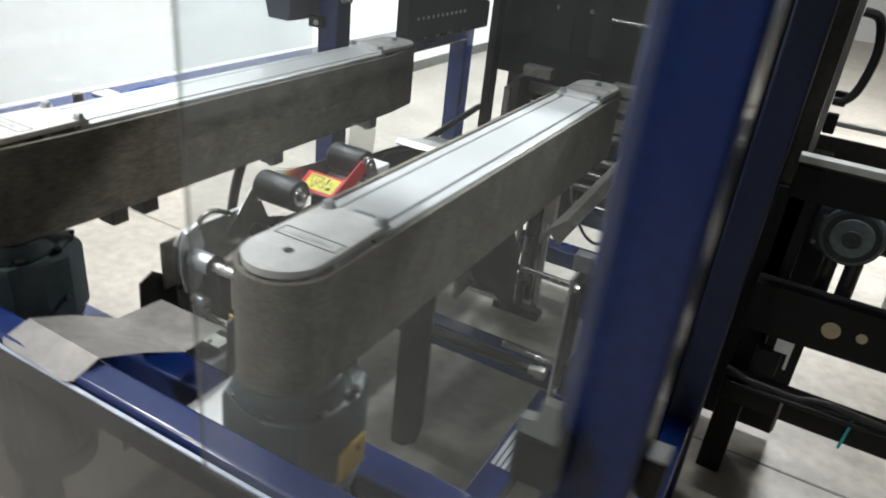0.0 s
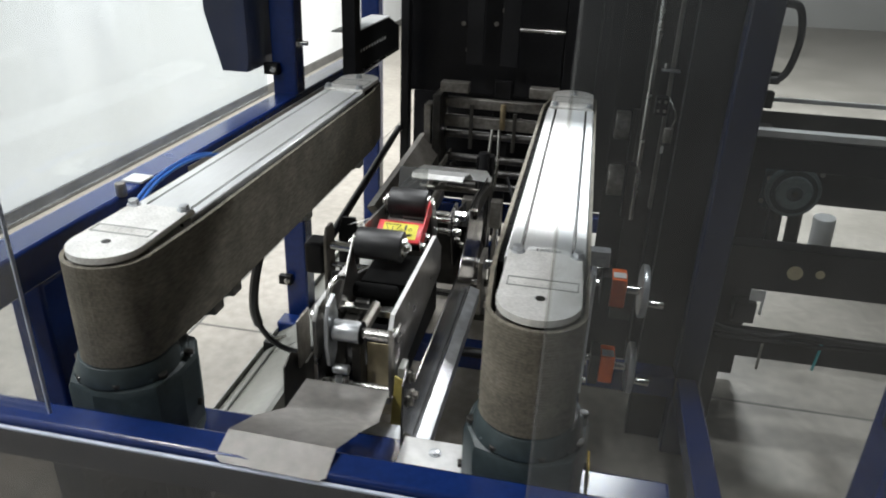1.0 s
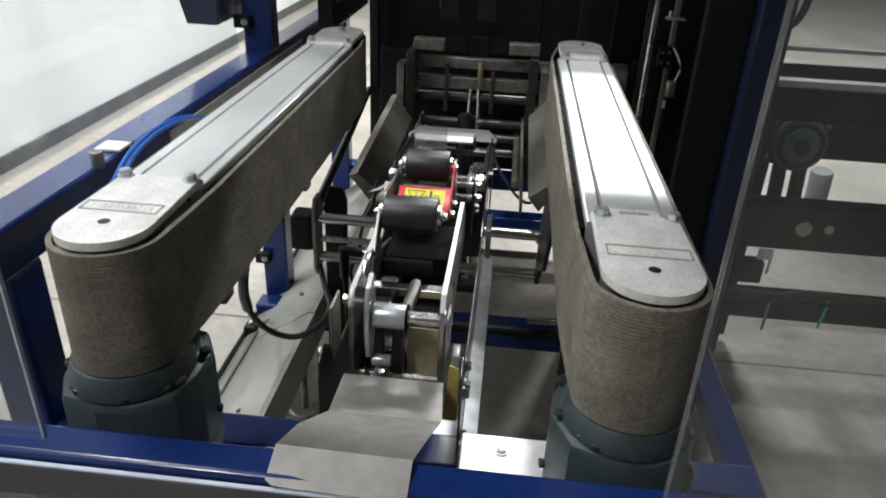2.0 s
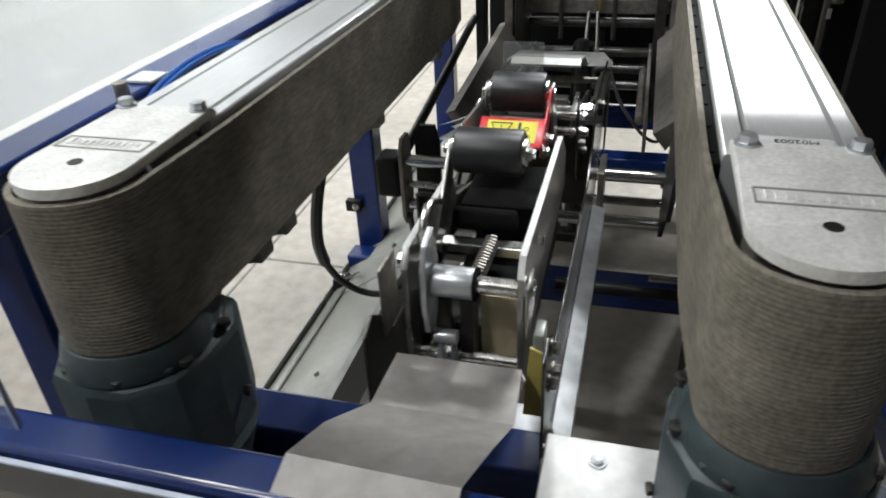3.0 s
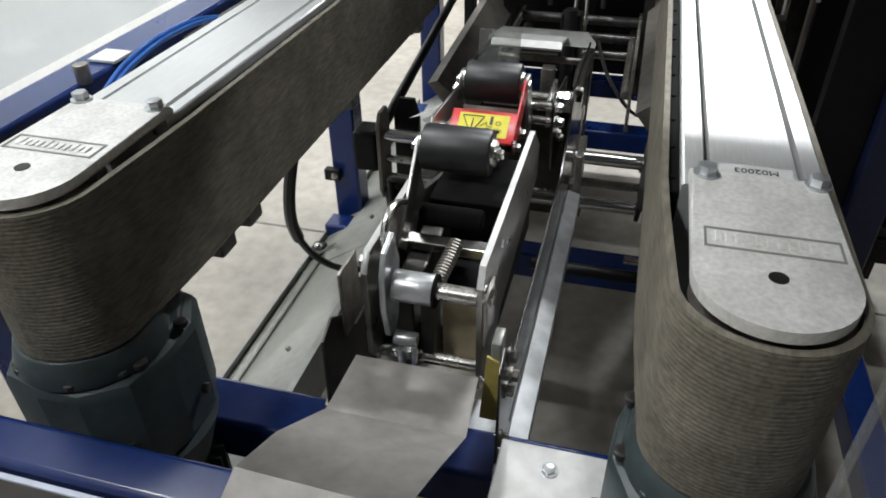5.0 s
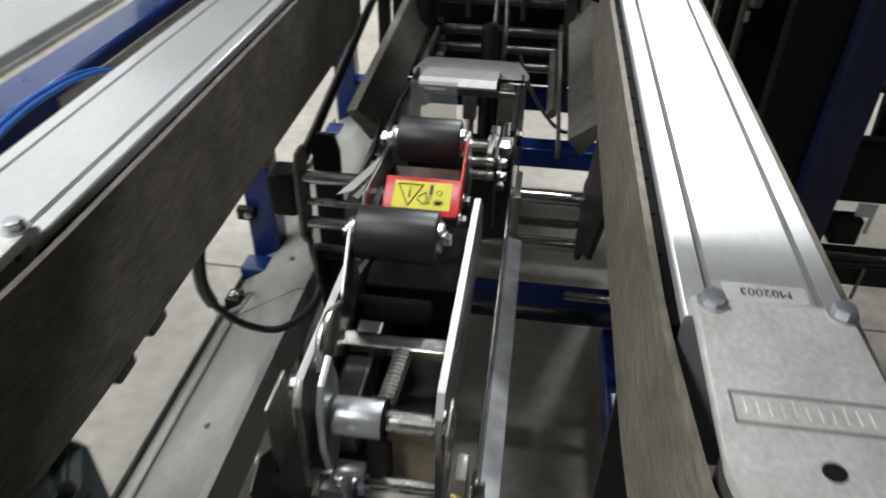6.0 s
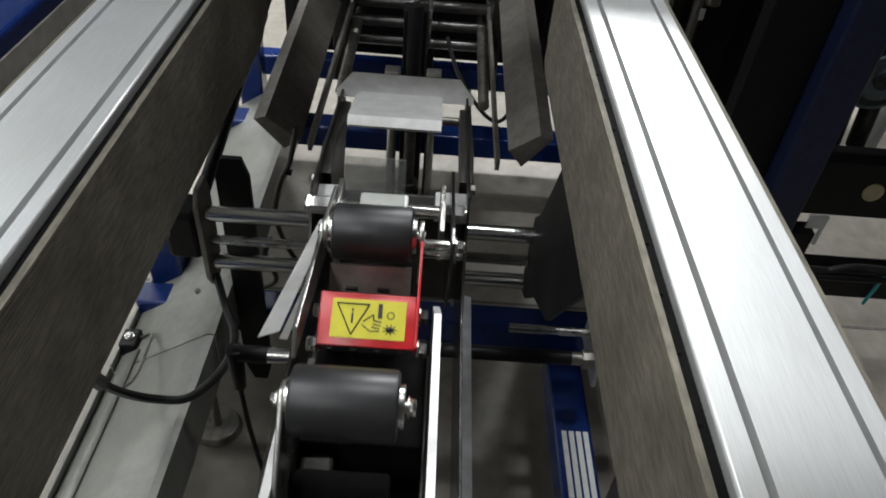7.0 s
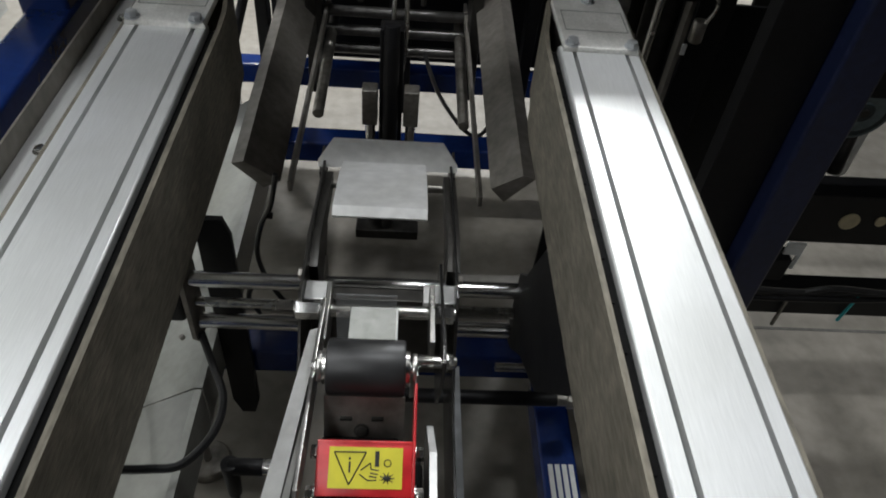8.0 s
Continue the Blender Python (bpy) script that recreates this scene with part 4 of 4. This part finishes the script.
for x in (-0.215, 0.185):
    part("slide_plate", box((x - 0.014, 1.60, 0.33), (x + 0.014, 1.733, 0.76), 0.003), DARK, rear)
part("centre_guide", box((-0.03, 1.715, 0.20), (0.03, 1.733, 0.80), 0.003), BLACK, rear)
for z0, z1 in ((0.63, 0.67), (0.70, 0.735)):
    part("cross_bar", box((-0.22, 1.68, z0), (0.24, 1.71, z1), 0.003), DULL, rear)
for x in (-0.155, 0.155):
    part("slide_block", box((x - 0.055, 1.63, 0.765), (x + 0.045, 1.675, 0.80), 0.003), DULL, rear)
for x, z in ((-0.117, 0.907), (0.012, 0.918), (-0.115, 1.04), (0.003, 1.042)):
    part("disc", rod((x, 1.672, z), (x, 1.688, z), 0.017, sides=24, bevel=0.002), DULL, rear, "pale round disc")
for x in (-0.10, 0.02):
    part("upright", box((x - 0.03, 1.66, 0.86), (x + 0.03, 1.671, 1.6), 0.002), BLACK, rear)
part("rail", rod((0.05, 1.66, 0.985), (0.20, 1.66, 0.985), 0.006, sides=12), STEEL, rear)
for x, z in ((-0.16, 1.10), (-0.075, 1.085), (-0.04, 0.99), (0.055, 1.09), (-0.155, 0.985)):
    part("plate_bolt", rod((x, 1.728, z), (x, 1.7345, z), 0.008, sides=12), DULL, rear)
part("rail", rod((0.05, 1.66, 1.11), (0.20, 1.66, 1.11), 0.006, sides=12), STEEL, rear)
part("mast", box((-0.043, 1.45, 0.04), (0.013, 1.50, 0.60), 0.004), BLACK, rear, "black centre column")
part("mast_shoe", box((-0.083, 1.43, 0.355), (-0.046, 1.47, 0.452), 0.003), DULL, rear)
part("mast_shoe", box((0.016, 1.43, 0.355), (0.053, 1.47, 0.452), 0.003), DULL, rear)
for x in (-0.064, 0.035):
    part("lift_rod", rod((x, 1.45, 0.0), (x, 1.45, 0.355), 0.0125, sides=20), CHROME, rear, "bright upright lifting rod")
part("base_block", box((-0.10, 1.40, 0.0), (0.07, 1.449, 0.03), 0.003), DARK, rear)
part("lift_screw", rod((-0.015, 1.425, 0.03), (-0.015, 1.425, 0.30), 0.015, sides=18), SHAFT, rear)
part("screw_collar", rod((-0.015, 1.425, 0.12), (-0.015, 1.425, 0.145), 0.027, sides=20, bevel=0.003), DARK, rear)
part("air_cylinder", rod((-0.015, 1.43, 0.31), (-0.015, 1.44, 0.62), 0.018, sides=24, bevel=0.003), BLACK, rear)
for x in (-0.012, 0.012):
    part("chain", tube([(x, 1.58, 0.66), (x * 1.3, 1.56, 0.58), (x * 1.2, 1.54, 0.50), (x * 0.4, 1.52, 0.44)], 0.006), STEEL, rear)
for x, z0, z1 in ((-0.10, 0.56, 0.72), (0.055, 0.56, 0.70)):
    part("upright_rod", rod((x, 1.66, z0), (x, 1.66, z1), 0.007, sides=14), DARK, rear)
part("gauge", rod((0.012, 1.66, 0.64), (0.012, 1.66, 0.73), 0.010, sides=14, bevel=0.002), BRASS, rear)
for x in (-0.342, 0.33):
    part("side_frame", box((x - 0.015, 1.64, 0.1), (x + 0.015, 1.689, 1.80), 0.003), BLACK, rear)
cable = tube([(0.06, 1.50, 0.52), (0.10, 1.45, 0.44), (0.17, 1.42, 0.36), (0.22, 1.45, 0.34), (0.26, 1.50, 0.42)], 0.005)
solid("air_cable", cable, RUBBER, "thin black hose sagging across the rear carriage", "cable", "black cables")
cable = tube([(-0.24, 0.86, 0.40), (-0.26, 0.88, 0.34), (-0.25, 0.90, 0.26), (-0.29, 0.93, 0.20)], 0.005)
solid("air_cable", cable, RUBBER, "thin black hose beside the strut", "cable", "black cables")

slotted = thing("slotted_bracket", (-0.37, 1.3, 0.90), "black bracket plate with a row of holes", "bracket")
part("upright", box((-0.372, 1.07, 0.89), (-0.335, 1.12, 1.6), 0.002), BLACK, slotted)
part("plate", prism([(1.12, 0.90), (1.12, 1.02), (1.50, 1.02), (1.62, 0.98), (1.62, 0.90)], "x", -0.365, -0.357, 0.001), BLACK, slotted)
holes = None
for k in range(11):
    y = 1.16 + k * 0.028
    holes = rod((-0.3568, y, 0.965), (-0.3560, y, 0.965), 0.005, sides=12, bm=holes)
part("holes", holes, PAPER, slotted, "pale holes")
part("top_shelf", box((-0.42, 1.12, 1.022), (-0.355, 1.50, 1.026), 0.001), PAPER, slotted)
part("strip", box((-0.356, 1.12, 0.905), (-0.352, 1.60, 0.911), 0), STEEL, slotted)

# ---- height drive with counters and hand wheels ----
for y, z, s in ((0.72, 0.548, 1.15), (0.72, 0.335, 1.15)):
    drive = thing("hand_wheel", (0.42, y, z), "steel hand wheel with an orange position counter", "hand wheel", "hand wheels")
    part("wheel", rod((0.462, y, z), (0.478, y, z), 0.055 * s, sides=40, bevel=0.004), GALV, drive)
    part("hub", rod((0.43, y, z), (0.462, y, z), 0.010, sides=20), STEEL, drive)
    counter = part("counter", box((0.395, y - 0.026 * s, z - 0.032 * s), (0.430, y + 0.026 * s, z + 0.032 * s), 0.004), ORANGE, drive, "orange counter housing")
    part("window", box((0.398, y - 0.020 * s, z + 0.0322 * s), (0.427, y + 0.004, z + 0.034 * s), 0.0005, 1), PAPER, counter)
    part("base", box((0.372, y - 0.030 * s, z - 0.036 * s), (0.3945, y + 0.030 * s, z + 0.036 * s), 0.002), BLACK, drive)
    part("spindle", rod((0.20, y + 0.02, z), (0.372, y + 0.02, z), 0.008, sides=16), STEEL, drive)
    part("handle", rod((0.478, y - 0.035 * s, z - 0.01), (0.515, y - 0.035 * s, z - 0.01), 0.008, 0.010, sides=18, bevel=0.002), STEEL, drive)
bearing = thing("bearing_plate", (0.36, 0.73, 0.27), "steel bearing plate with shafts", "bearing plate")
part("plate", box((0.350, 0.67, 0.27), (0.358, 0.79, 0.60), 0.002), GALV, bearing)
part("top_clip", box((0.338, 0.71, 0.601), (0.385, 0.74, 0.640), 0.002), GALV, bearing)
for y in (0.69, 0.77):
    for z in (0.30, 0.57):
        part("nut", bolt((0.358, y, z), 0.008, 0.010, (1, 0, 0)), STEEL, bearing)

# ---- mast, sensors and rollers on the far side ----
mast = thing("column", (0.47, 1.15, 0), "dark column with a bright edge and sensors", "column")
part("profile", box((0.505, 1.12, 0), (0.57, 1.1895, 1.4), 0.003), BLACK, mast)
part("bright_edge", box((0.495, 1.125, 0.60), (0.504, 1.150, 1.4), 0.001), GUIDE, mast)
part("shaft", rod((0.455, 1.16, 0.55), (0.455, 1.16, 1.4), 0.008, sides=16), STEEL, mast)
part("side_plate", box((0.44, 1.19, 0.2), (0.58, 1.20, 1.4), 0.002), DARK, mast)
part("valve", box((0.468, 1.10, 0.87), (0.500, 1.124, 0.92), 0.003), BLACK, mast)
for dx, dz in ((-0.008, 0.012), (0.008, 0.012), (-0.008, -0.012), (0.008, -0.012)):
    part("valve_screw", rod((0.484 + dx, 1.097, 0.895 + dz), (0.484 + dx, 1.10, 0.895 + dz), 0.0042, sides=12), DULL, mast)
part("bracket", box((0.470, 1.09, 0.985), (0.515, 1.12, 0.989), 0.001), GALV, mast)
part("bracket_screw", rod((0.48, 1.105, 0.989), (0.48, 1.105, 1.005), 0.006, sides=12), STEEL, mast)
part("plug", rod((0.51, 1.10, 0.80), (0.51, 1.10, 0.84), 0.012, sides=16, bevel=0.003), DULL, mast)
part("wire", tube([(0.50, 1.10, 0.92), (0.52, 1.08, 0.88), (0.515, 1.09, 0.84)], 0.003), STEEL, mast)
part("tag", box((0.50, 1.116, 0.765), (0.508, 1.1195, 0.785), 0), PAPER, mast)
for x, y, z in ((0.40, 1.25, 0.80), (0.39, 1.05, 0.70)):
    wheel = thing("idler_roller", (x, y, z), "grey idler roller beside the column", "roller", "idler rollers")
    part("rim", rod((x - 0.02, y, z), (x + 0.02, y, z), 0.042, sides=32, bevel=0.003), DULL, wheel)
    part("core", rod((x - 0.024, y, z), (x + 0.024, y, z), 0.018, sides=24), BLACK, wheel)
    part("bracket", box((x + 0.026, y - 0.02, z - 0.10), (x + 0.05, y + 0.02, z + 0.05), 0.002), DARK, wheel)

# ---- neighbouring conveyor seen through the guard ----
conv = thing("neighbour_conveyor", (1.3, 1.1, 0), "black framed conveyor behind the guard panel", "conveyor")
part("top_bar", box((0.69, 0.94, 0.880), (2.6, 0.97, 0.896), 0.002), PAPER, conv, "pale top bar")
part("upper_beam", box((0.69, 0.95, 0.800), (2.6, 0.99, 0.872), 0.003), BLACK, conv)
part("mid_beam", box((0.69, 0.96, 0.470), (2.6, 1.02, 0.590), 0.003), BLACK, conv)
part("low_beam", box((0.69, 0.95, 0.27), (2.6, 1.0, 0.34), 0.003), BLACK, conv)
part("back_sheet", box((0.69, 1.30, 0.60), (2.6, 1.31, 0.86), 0.002), DARK, conv)
for x in (0.692, 1.5, 2.5):
    part("leg", box((x, 1.02, 0), (x + 0.06, 1.08, 0.88), 0.004), BLACK, conv)
part("motor_cover", prism([(0.762, 0.688), (0.777, 0.653), (0.815, 0.643), (0.882, 0.643), (0.908, 0.678), (0.908, 0.733), (0.882, 0.773), (0.805, 0.773), (0.768, 0.753)], "y", 1.085, 1.14, 0.006), GEAR, conv, "grey-green motor flange")
LIGHT_GEAR = surface("pale_green_grey_casting", (0.17, 0.22, 0.23), 0.38, 0.2, 90, 0.15, 0.35, 14, 0.15)
part("motor_boss", rod((0.842, 1.065, 0.708), (0.842, 1.087, 0.708), 0.068, sides=40, bevel=0.006), LIGHT_GEAR, conv)
part("motor_groove", rod((0.842, 1.0635, 0.708), (0.842, 1.0655, 0.708), 0.058, sides=40), GEAR, conv)
part("motor_ring", rod((0.842, 1.058, 0.708), (0.842, 1.067, 0.708), 0.045, sides=36, bevel=0.003), LIGHT_GEAR, conv)
part("motor_hub", rod((0.842, 1.052, 0.708), (0.842, 1.060, 0.708), 0.020, sides=24, bevel=0.002), GEAR, conv)
part("motor_key", rod((0.842, 1.048, 0.708), (0.842, 1.053, 0.708), 0.008, sides=12), DARK, conv)
for x, z in ((0.780, 0.735), (0.786, 0.705), (0.772, 0.672), (0.905, 0.756)):
    part("motor_bolt", rod((x, 1.078, z), (x, 1.0855, z), 0.006, sides=12, bevel=0.001), DULL, conv)
pole = part("stand_profile", box((0.664, 1.030, 0.80), (0.700, 1.070, 1.75), 0.003), DARK, conv, "dark upright channel with pale edges")
for x0, x1 in ((0.655, 0.6638), (0.7002, 0.712)):
    part("pale_edge", box((x0, 1.026, 0.62), (x1, 1.034, 1.75), 0.001), DUCT, pole)
part("stand_shoe", box((0.668, 1.020, 0.56), (0.730, 1.075, 0.7995), 0.003), BLACK, conv)
part("hose_loop", tube([(0.714, 1.03, 1.17), (0.745, 1.03, 1.16), (0.760, 1.03, 1.10), (0.752, 1.03, 1.03), (0.735, 1.03, 1.00), (0.714, 1.03, 0.995)], 0.009), RUBBER, conv)
part("clamp", box((0.713, 1.03, 0.985), (0.738, 1.06, 1.012), 0.003), BLACK, conv)
part("sensor_block", box((0.7125, 1.035, 0.925), (0.735, 1.065, 0.965), 0.003), BLACK, conv)
part("angle_block", box((0.7125, 1.025, 0.822), (0.748, 1.045, 0.852), 0.003), DARK, conv)
part("thin_rail", box((0.72, 1.10, 0.930), (2.6, 1.112, 0.940), 0.001), PAPER, conv)
part("name_plate", box((0.775, 1.060, 0.783), (1.00, 1.066, 0.797), 0.001), DUCT, conv)
for x in (0.80, 0.85):
    part("hose_end", rod((x + 0.02, 1.085, 0.55), (x + 0.02, 1.10, 0.645), 0.018, sides=18, bevel=0.004), SHAFT, conv)
part("roller", rod((1.000, 1.26, 0.58), (1.012, 1.27, 0.42), 0.030, sides=24, bevel=0.003), PAPER, conv, "white plastic roller")
part("cable_tie", tube([(0.965, 0.945, 0.36), (0.967, 0.942, 0.33), (0.963, 0.945, 0.26)], 0.0035), TEAL, conv, "teal cable tie")
for x, z, r in ((0.862, 0.530, 0.019), (0.922, 0.533, 0.011)):
    part("beam_cap", rod((x, 0.957, z), (x, 0.9605, z), r, sides=24), BEIGE, conv)
part("corner_bracket", prism([(0.770, 0.470), (0.770, 0.440), (0.800, 0.440), (0.800, 0.400), (0.806, 0.400), (0.806, 0.4695)], "y", 0.955, 0.960, 0.0), PAPER, conv)
part("junction_box", box((0.735, 0.945, 0.375), (0.790, 0.985, 0.435), 0.004), BLACK, conv)
part("hanger", box((0.822, 0.94, 0.24), (0.828, 0.946, 0.345), 0.001), DULL, conv)
for dz in (0.0, 0.014):
    part("cable", tube([(0.69, 0.944, 0.352 + dz), (0.80, 0.940, 0.350 - dz), (0.90, 0.944, 0.345 + dz), (1.05, 0.942, 0.352), (1.4, 0.945, 0.346)], 0.007), RUBBER, conv)
part("cable", tube([(0.70, 0.94, 0.33), (0.85, 0.935, 0.335), (1.0, 0.94, 0.335), (1.2, 0.94, 0.36)], 0.007), BLACK, conv)

# unseen blocks added above view as shade, and the dark sheets beside the column
upper = thing("upper_shade", (0, 0.9, 1.78), "unseen black block over the belts, added to shade them", "sealing head")
part("body", box((-0.44, 0.84, 1.70), (0.58, 1.19, 1.92), 0.01), BLACK, upper)
# front sheet and side wing only trim where lamp light reaches the belts
part("front_shade", box((-0.44, -0.24, 1.99), (0.58, 0.385, 2.05), 0.006), BLACK, upper, "unseen black sheet added to shade the belt fronts")
part("side_shade", box((-0.84, 0.66, 1.705), (-0.4405, 1.19, 1.76), 0.004), BLACK, upper)
part("spine", box((-0.06, 0.3855, 1.93), (0.06, 1.15, 2.04), 0.006), BLACK, upper)
part("arm", box((-0.06, 1.195, 1.74), (0.06, 1.689, 1.80), 0.006), BLACK, upper)
# black sheets fill the dark area here; the first replaces the post's unlit side
dark = thing("column_backing", (0.56, 1.0, 0), "black sheets filling the dark area behind the column", "cover")
part("front_sheet", box((0.505, 0.865, 0.02), (0.5985, 0.90, 1.4), 0.002), BLACK, dark)
part("back_sheet", box((0.37, 1.25, 0.02), (0.60, 1.26, 1.4), 0.002), BLACK, dark)
part("lower_sheet", box((0.602, 1.25, 0.02), (0.85, 1.26, 0.80), 0.002), BLACK, dark)

# flat bar and hose clips between the side beam and the belt drive
bar = thing("support_bar", (-0.37, 0.65, 0.86), "grey aluminium support bar beside the belt drive", "support bar")
part("bar", box((-0.400, 0.30, 0.868), (-0.345, 1.02, 0.874), 0.001), BRUSHED, bar)
part("web", box((-0.404, 0.30, 0.80), (-0.4005, 1.02, 0.90), 0.001), GUIDE, bar)
part("lip", box((-0.352, 0.30, 0.8745), (-0.346, 1.02, 0.885), 0.001), GUIDE, bar)
for y in (0.36, 0.62, 0.92):
    part("bolt", bolt((-0.377, y, 0.874), 0.006, 0.006), STEEL, bar)

lead = thing("cable", (-0.22, 0.95, 0.35), "thin black cable hanging beside the tape head carrier", "cable", "black cables")
part("lead", tube([(-0.200, 0.955, 0.58), (-0.215, 0.95, 0.51), (-0.237, 0.95, 0.46), (-0.251, 0.95, 0.385), (-0.235, 0.94, 0.32), (-0.205, 0.93, 0.27)], 0.005), RUBBER, lead)
part("tie", box((-0.2235, 0.943, 0.484), (-0.2125, 0.957, 0.489), 0.001), BLACK, lead)
